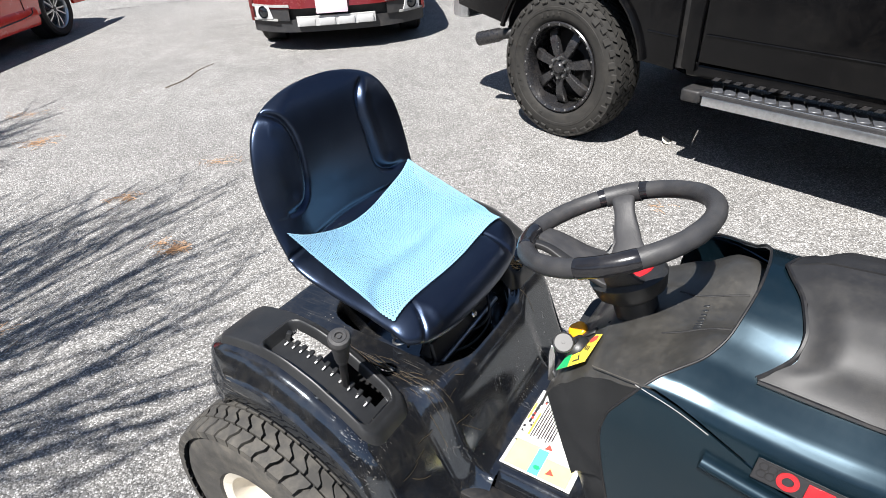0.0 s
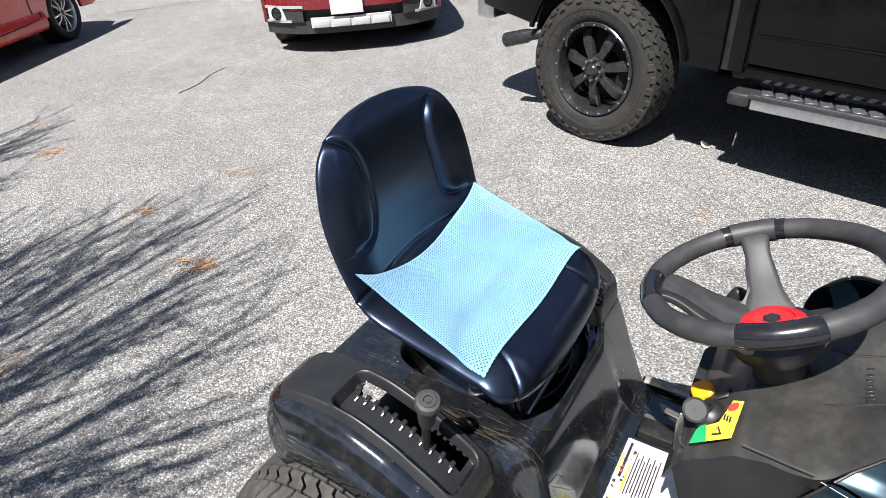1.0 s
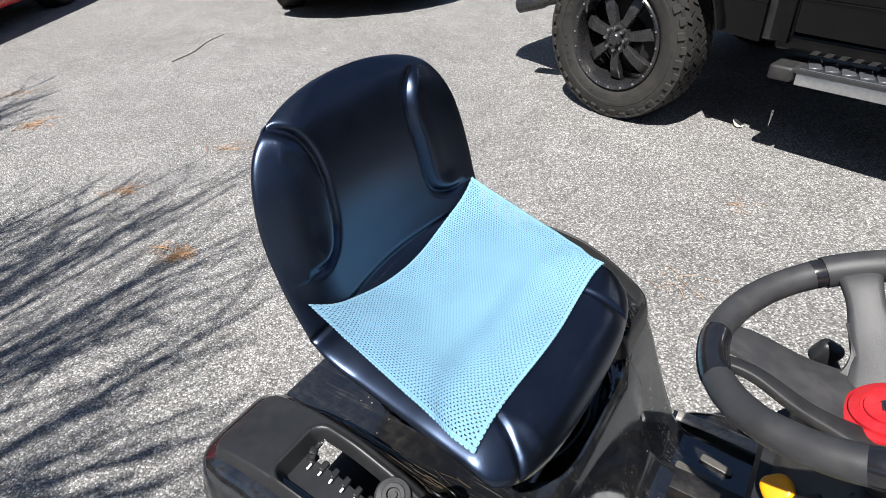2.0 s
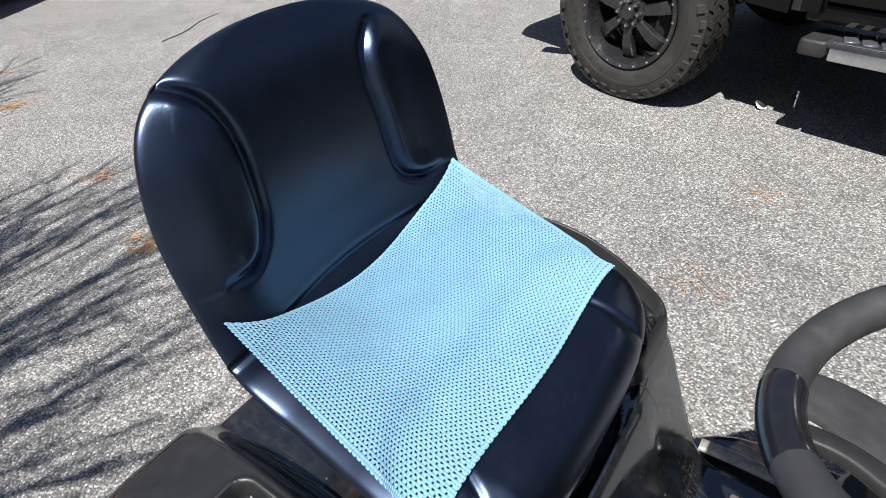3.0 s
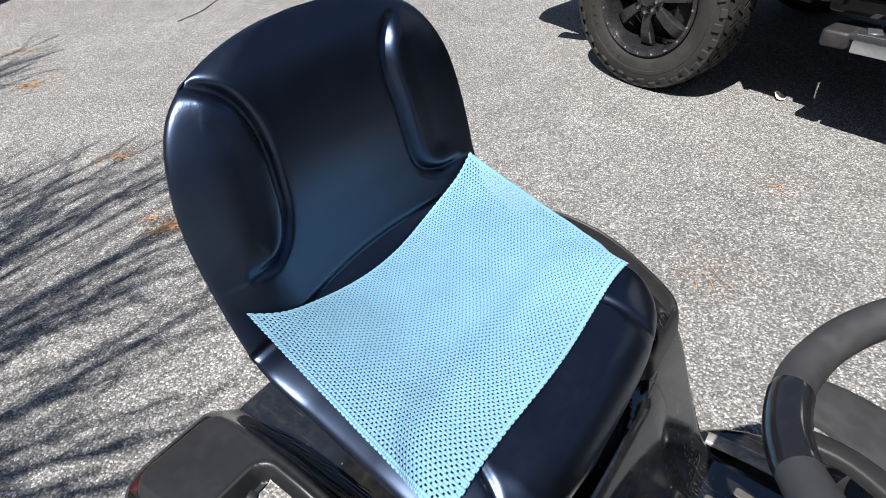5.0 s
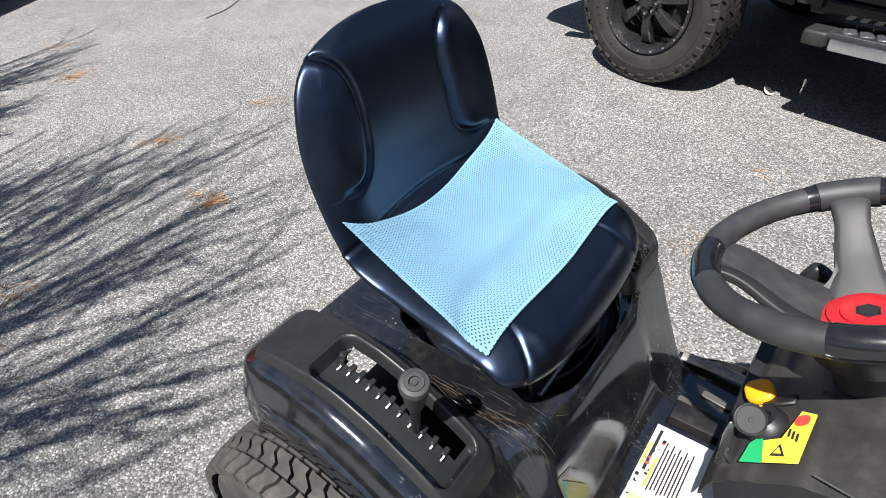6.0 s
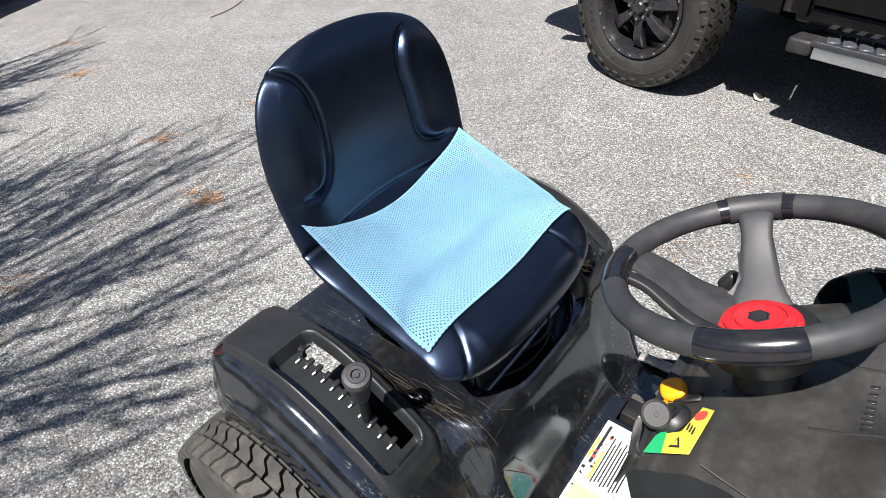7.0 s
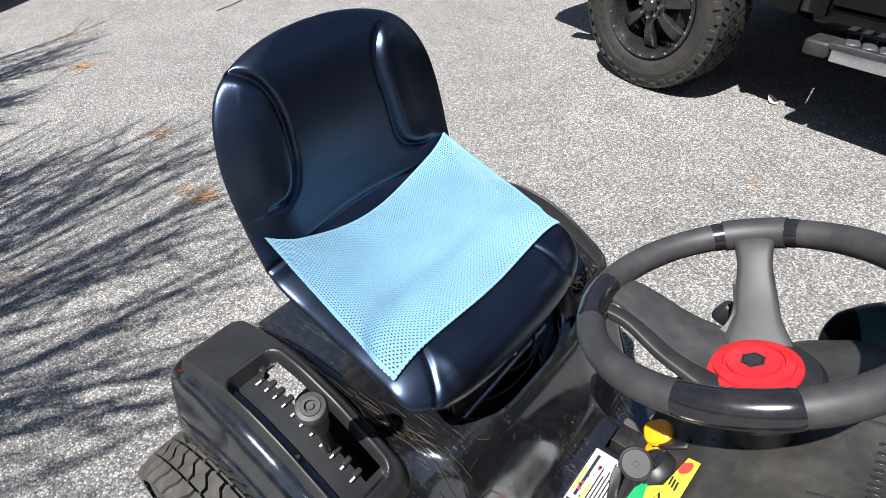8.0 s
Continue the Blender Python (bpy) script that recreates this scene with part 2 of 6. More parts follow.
PAPER = material("white_sticker", (0.78, 0.76, 0.72), 0.4, grain=(30, 0.06), dirt=(14, 0.15, (0.35, 0.28, 0.2)))
INK = material("black_ink", (0.02, 0.02, 0.022), 0.45, grain=(60, 0.2))
STYEL = material("yellow_sticker", (0.78, 0.60, 0.06), 0.4, grain=(30, 0.08), dirt=(14, 0.15, (0.35, 0.28, 0.15)))
PALEYEL = material("pale_yellow_sticker", (0.72, 0.62, 0.24), 0.4, grain=(30, 0.08), dirt=(14, 0.2, (0.4, 0.33, 0.2)))
DASHPL = material("dusty_black_plastic", (0.031, 0.030, 0.028), 0.36, spec=0.5, grain=(14, 0.2), grain2=(70, 0.15), bump=(900, 0.0002), dirt=(13.0, 0.16, (0.12, 0.107, 0.085)))
STCYAN = material("cyan_sticker", (0.10, 0.55, 0.55), 0.4, grain=(30, 0.08))
STGREEN = material("green_sticker", (0.02, 0.42, 0.14), 0.4, grain=(30, 0.1))
STRED = material("red_sticker", (0.62, 0.07, 0.05), 0.4, grain=(30, 0.1))
WHITEP = material("white_marking", (0.80, 0.80, 0.78), 0.5, grain=(80, 0.1))
TRUCK = material("black_truck_paint", (0.0028, 0.0028, 0.0032), 0.17, spec=0.22, grain=(4, 0.2), dirt=(2.2, 0.06, (0.08, 0.07, 0.06)))
BOARDRIB = material("grey_ribbed_tread", (0.055, 0.058, 0.066), 0.36, spec=0.5, grain=(40, 0.2), dirt=(12, 0.3, (0.03, 0.028, 0.026)))
TRIMBLK = material("black_trim", (0.014, 0.014, 0.015), 0.55, grain=(15, 0.2), dirt=(5, 0.2, (0.10, 0.085, 0.07)))
RIMBLK = material("satin_black_alloy", (0.014, 0.014, 0.0155), 0.26, spec=0.6, grain=(20, 0.15), dirt=(9, 0.15, (0.12, 0.10, 0.08)))
ALU = material("brushed_aluminium", (0.62, 0.63, 0.64), 0.32, metal=1.0, grain=(50, 0.15), dirt=(7, 0.2, (0.25, 0.22, 0.18)))
SUVRED = material("dark_red_paint", (0.12, 0.010, 0.011), 0.25, coat=0.5, grain=(6, 0.08), dirt=(3, 0.10, (0.2, 0.14, 0.1)))
CARRED = material("bright_red_paint", (0.55, 0.025, 0.015), 0.25, coat=0.7, grain=(6, 0.06), dirt=(3, 0.06, (0.3, 0.2, 0.15)))
GLASS = material("dark_glass", (0.01, 0.012, 0.014), 0.05, spec=0.7)
LENS = material("lamp_lens", (0.55, 0.57, 0.58), 0.12, spec=0.6, grain=(30, 0.15))
CLAD = material("grey_cladding", (0.022, 0.022, 0.024), 0.5, grain=(15, 0.15), dirt=(4, 0.15, (0.15, 0.13, 0.1)))
SKID = material("silver_skid_paint", (0.40, 0.40, 0.40), 0.4, grain=(15, 0.08), dirt=(6, 0.1, (0.3, 0.27, 0.22)))
PLATE = material("pink_white_plate", (0.66, 0.50, 0.56), 0.4, grain=(15, 0.04))
NEEDLE = material("dry_needles", (0.36, 0.21, 0.11), 0.8, grain=(50, 0.3))
BARK = material("grey_bark", (0.14, 0.115, 0.09), 0.95, grain=(12, 0.3), grain2=(2, 0.2), bump=(30, 0.01))
DARKRING = material("winter_woods", (0.055, 0.052, 0.036), 0.95, spec=0.1, grain=(1.5, 0.4), grain2=(0.3, 0.35))
RUST = material("rusty_steel", (0.16, 0.075, 0.04), 0.85, grain=(30, 0.3), dirt=(15, 0.4, (0.35, 0.17, 0.08)))
STRAW = material("dry_leaf", (0.55, 0.33, 0.13), 0.8, grain=(50, 0.3))
PALELEAF = material("pale_dry_leaf", (0.75, 0.68, 0.55), 0.7, grain=(60, 0.2))


# ---- mesh helpers ----
def finish(name, bm, mat, smooth=True, sharp=38):
    bmesh.ops.recalc_face_normals(bm, faces=bm.faces[:])
    me = bpy.data.meshes.new(name)
    bm.to_mesh(me)
    bm.free()
    if smooth:
        for f in me.polygons:
            f.use_smooth = True
        me.set_sharp_from_angle(angle=radians(sharp))
    me.materials.append(mat)
    return me


def part(name, bm, mat, parent, label="", smooth=True, at=None, sharp=38):
    ob = new(name, finish(name, bm, mat, smooth, sharp))
    ob.parent = parent
    if at is not None:
        ob.matrix_local = at
    if label:
        tagged(ob, label)
    return ob


def top(name, m, label, category, group="", kind=""):
    ob = new(name)
    ob.empty_display_size = 0.1
    ob.matrix_world = m
    return tagged(ob, label, category, group, kind)


def solo(name, bm, mat, m, label, category, group="", kind="", smooth=True):
    ob = new(name, finish(name, bm, mat, smooth))
    ob.matrix_world = m
    return tagged(ob, label, category, group, kind)


def bevel(bm, width, segs=2, angle=30):
    edges = [e for e in bm.edges if len(e.link_faces) == 2 and e.calc_face_angle(0) > radians(angle)]
    if edges and width > 0:
        bmesh.ops.bevel(bm, geom=edges, offset=width, segments=segs, profile=0.5, affect="EDGES", clamp_overlap=True)
    return bm


def box(size, at=(0, 0, 0), b=0.004, segs=2, rot=(0, 0, 0), bm=None):
    own = bmesh.new()
    bmesh.ops.create_cube(own, size=1.0, matrix=Matrix.Diagonal((*size, 1)))
    bevel(own, b, segs)
    own.transform(pose(*at, *rot))
    return join(bm, own)


def join(bm, own):
    if bm is None:
        return own
    me = bpy.data.meshes.new("tmp")
    own.to_mesh(me)
    own.free()
    bm.from_mesh(me)
    bpy.data.meshes.remove(me)
    return bm


def loft(rings, closed=True, cap=True, bm=None, loop=False):
    """A skin through rings of equally many points."""
    own = bmesh.new() if bm is None else bm
    rows = [[own.verts.new(p) for p in r] for r in rings]
    k = len(rows[0])
    pairs = list(zip(rows, rows[1:])) + ([(rows[-1], rows[0])] if loop else [])
    for a, b in pairs:
        for i in range(k if closed else k - 1):
            j = (i + 1) % k
            own.faces.new((a[i], a[j], b[j], b[i]))
    if cap and closed and not loop:
        own.faces.new(list(reversed(rows[0])))
        own.faces.new(rows[-1])
    return own


def lathe(profile, n=48, at=None, bm=None, closed=False):
    """Profile of (radius, height) turned about z."""
    rings = []
    for i in range(n):
        a = 2 * math.pi * i / n
        rings.append([(r * math.cos(a), r * math.sin(a), h) for r, h in profile])
    own = loft(rings, closed=closed, cap=False, loop=True)
    bmesh.ops.remove_doubles(own, verts=own.verts[:], dist=1e-6)
    if at is not None:
        own.transform(at)
    return join(bm, own)


def spline(points, n):
    """Catmull-Rom through points, n samples."""
    p = [Vector(q) for q in points]
    p = [p[0] * 2 - p[1]] + p + [p[-1] * 2 - p[-2]]
    out = []
    segs = len(p) - 3
    for i in range(n):
        s = i / (n - 1) * segs
        k = min(int(s), segs - 1)
        t = s - k
        a, b, c, d = p[k:k + 4]
        out.append(0.5 * ((2 * b) + (c - a) * t + (2 * a - 5 * b + 4 * c - d) * t * t + (3 * b - a - 3 * c + d) * t ** 3))
    return out


def tube(points, radius, sides=10, n=0, bm=None, flat=1.0, cap=True):
    """A tube along points; radius a number or one for each end."""
    path = spline(points, n) if n else [Vector(q) for q in points]
    rings = []
    up = Vector((0, 0, 1))
    for i, q in enumerate(path):
        d = (path[min(i + 1, len(path) - 1)] - path[max(i - 1, 0)]).normalized()
        side = d.cross(up)
        if side.length < 0.05:
            side = d.cross(Vector((1, 0, 0)))
        side.normalize()
        nrm = side.cross(d)
        s = i / max(1, len(path) - 1)
        r = radius if isinstance(radius, (int, float)) else radius[0] * (1 - s) + radius[1] * s
        rings.append([q + side * (r * math.cos(2 * math.pi * j / sides)) + nrm * (r * flat * math.sin(2 * math.pi * j / sides)) for j in range(sides)])
    return loft(rings, cap=cap, bm=bm)


def prism(outline, depth, b=0.003, segs=2, bm=None, at=None):
    """An outline in x and y, thickened along z from 0 to depth."""
    own = bmesh.new()
    face = own.faces.new([own.verts.new((x, y, 0)) for x, y in outline])
    ext = bmesh.ops.extrude_face_region(own, geom=[face])
    bmesh.ops.translate(own, verts=[v for v in ext["geom"] if isinstance(v, bmesh.types.BMVert)], vec=(0, 0, depth))
    bmesh.ops.recalc_face_normals(own, faces=own.faces[:])
    bevel(own, b, segs, 40)
    if at is not None:
        own.transform(at)
    return join(bm, own)


def rounded(w, h, r, n=5, cx=0.0, cy=0.0):
    out = []
    for sx, sy, a0 in ((1, 1, 0), (-1, 1, 90), (-1, -1, 180), (1, -1, 270)):
        for i in range(n + 1):
            a = radians(a0 + 90 * i / n)
            out.append((cx + sx * (w / 2 - r) + r * math.cos(a), cy + sy * (h / 2 - r) + r * math.sin(a)))
    return out


def sheet(nu, nv, f, thick=0.0, keep=None):
    """A grid of nu by nv points f(s, t); thick: a second skin that much along -normal; keep(s, t): cells to keep."""
    bm = bmesh.new()
    g = [[bm.verts.new(f(i / (nu - 1), j / (nv - 1))) for j in range(nv)] for i in range(nu)]
    for i in range(nu - 1):
        for j in range(nv - 1):
            if keep is None or keep((i + 0.5) / (nu - 1), (j + 0.5) / (nv - 1)):
                bm.faces.new((g[i][j], g[i + 1][j], g[i + 1][j + 1], g[i][j + 1]))
    loose = [v for v in bm.verts if not v.link_faces]
    if loose:
        bmesh.ops.delete(bm, geom=loose, context="VERTS")
    if thick:
        bmesh.ops.recalc_face_normals(bm, faces=bm.faces[:])
        bmesh.ops.solidify(bm, geom=bm.faces[:], thickness=thick)
    return bm


def step_(a, b, x):
    t = min(1.0, max(0.0, (x - a) / (b - a)))
    return t * t * (3 - 2 * t)


def lerp(a, b, t):
    return a + (b - a) * t


def curve(table, x):
    """Smooth value from a table of (x, value)."""
    if x <= table[0][0]:
        return table[0][1]
    for (x0, y0), (x1, y1) in zip(table, table[1:]):
        if x <= x1:
            return lerp(y0, y1, step_(x0, x1, x) * 0.5 + 0.5 * (x - x0) / (x1 - x0))
    return table[-1][1]


# ---- ground ----
def ground_():
    bm = bmesh.new()
    rings = []
    for r in (0.0, 4, 8, 14, 30, 80, 250, 900, 3000):
        rings.append([bm.verts.new((0.4 + r * math.cos(2 * math.pi * i / 48), 3.0 + r * math.sin(2 * math.pi * i / 48), 0.0)) for i in range(48)] if r else [bm.verts.new((0.4, 3.0, 0))])
    for i in range(48):
        bm.faces.new((rings[0][0], rings[1][i], rings[1][(i + 1) % 48]))
    for a, b in zip(rings[1:], rings[2:]):
        for i in range(48):
            j = (i + 1) % 48
            bm.faces.new((a[i], b[i], b[j], a[j]))
    return solo("ground", bm, ASPHALT, Matrix(), "worn grey asphalt with pale stones in sunlight", "asphalt", kind="structure", smooth=False)


ground_()


# ---- riding mower ----
# Its own axes: x ahead, y to its left, z up, from the ground below the seat.
MOWER_AT = pose(0.425, 1.4446, 0.0, 0, 0, -45.5)
mower = top("riding_mower", MOWER_AT, "black ride-on lawn mower with dusty glossy body standing on asphalt", "lawn mower")

SEAT_Y = 0.055
SEAT_LINE = [(0.290, 0.655), (0.283, 0.682), (0.25, 0.694), (0.19, 0.695), (0.122, 0.694), (0.058, 0.697), (0.004, 0.708), (-0.043, 0.735), (-0.074, 0.783), (-0.089, 0.855), (-0.096, 0.943), (-0.109, 1.03), (-0.124, 1.085)]
SEAT_PATH = spline([(x, 0, z) for x, z in SEAT_LINE], 481)


def seat_edges(s):
    """Where the padding ends on the mower's right and left."""
    right = curve([(0.12, -0.176), (0.45, -0.152), (0.66, -0.153), (0.82, -0.148)], s)
    left = lerp(0.283, 0.304, step_(0.45, 0.80, s))
    return right, left


def seat_c(s):
    return sum(seat_edges(s)) / 2


def seat_frame(s):
    """Middle of the padding, its forward normal and its run at s."""
    k = min(479, max(0, int(s * 480)))
    t = s * 480 - k
    q = SEAT_PATH[k].lerp(SEAT_PATH[k + 1], t)
    a = SEAT_PATH[max(0, k - 4)].lerp(SEAT_PATH[max(0, k - 3)], t)
    b = SEAT_PATH[min(480, k + 4)].lerp(SEAT_PATH[min(480, k + 5)], t)
    d = (b - a).normalized()
    return q, Vector((d.z, 0, -d.x)), d


E1 = 2.2


def seat_half(s):
    """Half width: round front corners, a round-shouldered top."""
    w = (seat_edges(s)[1] - seat_edges(s)[0]) / 2
    if s < 0.19:
        q = (0.19 - s) / 0.19
        w *= max(0.0, 1 - q ** 2.6) ** (1 / 2.4) * 0.97 + 0.03
    if s > 0.78:
        q = (s - 0.78) / 0.22
        w *= max(0.0, 1 - q ** 2.5) ** (1 / 2.05) * 0.98 + 0.02
    return w


def seat_thick(s):
    t = lerp(0.074, 0.060, step_(0.3, 0.65, s))
    if s < 0.10:
        q = (0.10 - s) / 0.10
        t *= max(0.0, 1 - q ** 2.6) ** 0.5 * 0.9 + 0.10
    if s > 0.82:
        q = (s - 0.82) / 0.18
        t *= max(0.0, 1 - q ** 2.2) ** 0.5 * 0.9 + 0.10
    return t


def seat_bowl(s, w):
    """How far the sides stand up from the middle."""
    v = curve([(0.0, 0.0), (0.11, 0.008), (0.19, 0.028), (0.30, 0.046), (0.42, 0.057), (0.54, 0.062), (0.66, 0.064), (0.75, 0.056), (0.85, 0.038), (0.93, 0.021), (1.0, 0.006)], s)
    if w > 0:
        v += 0.008 * math.exp(-((s - 0.45) / 0.20) ** 2)
    return v


CREASE_R = [(-0.100, 1.056), (-0.075, 1.051), (-0.052, 1.033), (-0.039, 1.004), (-0.035, 0.972), (-0.037, 0.935), (-0.041, 0.904), (-0.055, 0.874), (-0.078, 0.858), (-0.106, 0.855)]
CREASE_L = [(0.219, 1.048), (0.193, 1.033), (0.176, 1.008), (0.172, 0.974), (0.178, 0.935), (0.183, 0.888), (0.188, 0.854), (0.201, 0.833), (0.227, 0.821), (0.256, 0.821)]
CREASES = [([(p.x, p.y) for p in spline([(y, z_, 0) for y, z_ in line], 61)], side) for line, side in ((CREASE_R, -1), (CREASE_L, 1))]


def crease_at(y, z_):
    """Nearest crease: signed distance (outward positive), place along it from 0 to 1."""
    best = (1.0, 0.0)
    for line, side in CREASES:
        if (y - 0.07) * side < 0.02:
            continue
        for k in range(60):
            (ya, za), (yb, zb) = line[k], line[k + 1]
            dy, dz = yb - ya, zb - za
            t = min(1.0, max(0.0, ((y - ya) * dy + (z_ - za) * dz) / (dy * dy + dz * dz)))
            d = math.hypot(y - ya - t * dy, z_ - za - t * dz)
            if d < abs(best[0]):
                cross = (dy * (z_ - za) - dz * (y - ya)) * side
                best = (d if cross > 0 else -d, (k + t) / 60)
    return best


def groove(s, w):
    """Depth of the stitched creases at s along the seat and w across it."""
    y = seat_c(s) + w * seat_half(s)
    z_ = seat_frame(s)[0].z
    d = 0.0
    if s > 0.60 and z_ < 1.08:
        e, along = crease_at(y, z_)
        if abs(e) < 0.11:
            fade = step_(0.0, 0.16, along) * (1 - 0.8 * step_(0.86, 1.0, along))
            d += 0.0118 * math.exp(-(e / 0.0066) ** 2) * fade
            d -= 0.0050 * step_(0.0, 0.016, e) * (1 - step_(0.014, 0.046, e)) * fade
    # fold where the back meets the pan
    if 0.50 < s < 0.72:
        fold = 0.655 - 0.02 * ((y - 0.07) / 0.2) ** 2
        d += 0.0045 * math.exp(-((s - fold) / 0.012) ** 2)
    # short creases at the ends of the front roll
    if 0.03 < s < 0.23:
        for y0, y1 in ((-0.090, -0.150), (0.188, 0.204)):
            line = lerp(y0, y1, (0.21 - s) / 0.16)
            d += 0.0042 * math.exp(-((y - line) / 0.0060) ** 2) * step_(0.05, 0.10, s) * (1 - step_(0.18, 0.22, s))
        mid = step_(-0.11, -0.085, y) * (1 - step_(0.17, 0.195, y))
        d -= 0.005 * math.exp(-((s - 0.12) / 0.045) ** 2) * mid
    return d


def seat_side(s, w):
    """How far the padding stands forward at w: it rises to the side and rolls back over the rim."""
    back = 0.36 + 0.38 * step_(0.66, 0.84, s) if w < 0 else 0.16
    return seat_bowl(s, w) * w * w * (1 - back * step_(0.62, 1.0, abs(w)))


def seat_under(s, w):
    """The underside: thin along the rim of the pan, deep at its front roll."""
    thin = 1 - (0.45 if w < 0 else 0.25) * step_(0.14, 0.30, s) * (1 - step_(0.58, 0.75, s))
    return -seat_thick(s) / 2 * thin * (max(0.0, 1 - abs(w) ** E1)) ** (1 / E1) + seat_side(s, w)


def seat_off(s, w):
    return seat_thick(s) / 2 * (max(0.0, 1 - abs(w) ** E1)) ** (1 / E1) + seat_side(s, w)


def seat_front(s, w, lift=0.0):
    q, nrm, d = seat_frame(s)
    return Vector((0, seat_c(s) + seat_half(s) * w, 0)) + q + nrm * (seat_off(s, w) + lift)


def seat_mesh():
    ns, half, under = 360, 220, 40
    rings = []
    for i in range(ns):
        u_ = i / (ns - 1)
        s = 0.72 * u_ + 0.28 * (0.5 - 0.5 * math.cos(math.pi * u_))
        q, nrm, d = seat_frame(s)
        W = seat_half(s)
        ring = []
        for j in range(half):
            a = math.pi * j / half
            w = math.copysign(abs(math.cos(a)) ** 0.8, math.cos(a))
            ring.append(q + nrm * (seat_off(s, w) - groove(s, w)) + Vector((0, seat_c(s) + W * w, 0)))
        for j in range(under):
            a = math.pi + math.pi * j / under
            w = math.copysign(abs(math.cos(a)) ** 0.8, math.cos(a))
            ring.append(q + nrm * seat_under(s, w) + Vector((0, seat_c(s) + W * w, 0)))
        rings.append(ring)
    return loft(rings)


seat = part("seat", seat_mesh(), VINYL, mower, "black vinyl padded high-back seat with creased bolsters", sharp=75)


def shell_back(s, t):
    w = t * 2 - 1
    q, nrm, d = seat_frame(0.06 + 0.93 * s)
    s_ = 0.06 + 0.93 * s
    W = seat_half(s_) * 0.985
    return q + nrm * (seat_under(s_, w) - 0.004) + Vector((0, seat_c(s_) + W * w, 0))


part("seat_shell", sheet(40, 24, shell_back, 0.004), MATTE, seat, "hard plastic shell under the padding")
bm = box((0.20, 0.05, 0.012), (0.14, SEAT_Y - 0.09, 0.645), 0.003)
box((0.20, 0.05, 0.012), (0.14, SEAT_Y + 0.09, 0.645), 0.003, bm=bm)
box((0.05, 0.26, 0.02), (0.22, SEAT_Y, 0.630), 0.003, bm=bm)
box((0.02, 0.22, 0.09), (0.235, SEAT_Y, 0.585), 0.003, rot=(0, 18, 0), bm=bm)
part("seat_bracket", bm, DARK, seat, "dark steel hinge bracket")
for yy in (-0.06, 0.15):
    part("seat_spring", tube([(0.17 + 0.018 * math.cos(a * 0.7), yy + 0.018 * math.sin(a * 0.7), 0.56 + a * 0.0022) for a in range(0, 42)], 0.003, 6), STEEL, seat)
part("hinge_bolt", lathe([(0, 0.012), (0.007, 0.012), (0.009, 0.008), (0.009, 0)], 12, pose(0.245, -0.055, 0.615, 0, 70, 0)), STEEL, seat)
part("seat_cable", tube([(0.27, 0.10, 0.60), (0.25, 0.06, 0.57), (0.24, 0.13, 0.53), (0.22, 0.2, 0.5)], 0.0035, 8, 24), DARK, seat)

part("seat_stop", loft([[(q[0] * k + 0.239, q[1] * k - 0.064 + dy, z_) for q in rounded(0.050, 0.036, 0.008, 3)] for k, dy, z_ in ((1.0, 0.0, 0.50), (0.85, 0.004, 0.535), (0.42, 0.010, 0.575), (0.20, 0.012, 0.590))]), SLEEVE, seat, "glossy black pointed stop")
part("hinge_plate", box((0.010, 0.24, 0.075), (0.262, 0.055, 0.565), 0.003, 2, rot=(0, -12, 0)), DARK, seat, "dark steel hinge plate")
part("hinge_rod", tube([(0.272, -0.075, 0.548), (0.272, 0.195, 0.556)], 0.006, 10), STEEL, seat)
part("hinge_bolt", lathe([(0, 0.010), (0.006, 0.010), (0.0085, 0.007), (0.0085, 0)], 12, pose(0.268, 0.086, 0.582, 0, 65, 0)), CHROME, seat, "bright bolt head")
part("seat_cable", tube([(0.262, 0.04, 0.56), (0.283, 0.085, 0.548), (0.290, 0.125, 0.560), (0.275, 0.150, 0.585), (0.262, 0.160, 0.610)], 0.0030, 8, 24), KEYGREY, seat, "thin grey safety-switch cable")
part("seat_cable", tube([(0.268, -0.02, 0.545), (0.290, 0.040, 0.536), (0.298, 0.100, 0.545), (0.285, 0.150, 0.560)], 0.0026, 8, 24), KEYGREY, seat)

# blue open-weave mat lying over the seat
MAT_DIP = 0.112
MAT_UNITS_S, MAT_UNITS_W = 50, 52


def mat_point(a, b, down=0.0):
    w = lerp(lerp(-0.952, -0.930, a), lerp(0.985, 0.905, a), b)
    front = 0.181 + 0.002 * b + 0.003 * math.sin(9 * b)
    rear = 0.718 - MAT_DIP * math.sin(math.pi * b)
    s = lerp(front, rear, a)
    u_, v_ = a * MAT_UNITS_S, b * MAT_UNITS_W
    knit = -0.0015 * math.cos(2 * math.pi * (u_ + v_)) * math.cos(2 * math.pi * (u_ - v_))
    wrinkle = 0.0035 * max(0.0, noise.noise(Vector((s * 9, w * 3.0, 0.3)))) + 0.006 * math.exp(-((a - 0.36) / 0.07) ** 2) * math.exp(-((b - 0.45) / 0.16) ** 2)
    p = seat_front(s, w, 0.0055 + knit + wrinkle - down)
    # pulled taut across the fold between pan and back
    s0 = 0.195
    if s > s0:
        t = (s - s0) / (rear - s0)
        chord = seat_front(s0, w, 0.0055).lerp(seat_front(rear, w, 0.0055), t)
        flat = seat_front(s, w, 0.0055)
        p = p + (chord - flat) * (lerp(0.80, 1.0, w ** 4) * step_(0.0, lerp(0.40, 0.10, w ** 6), t))
    return p


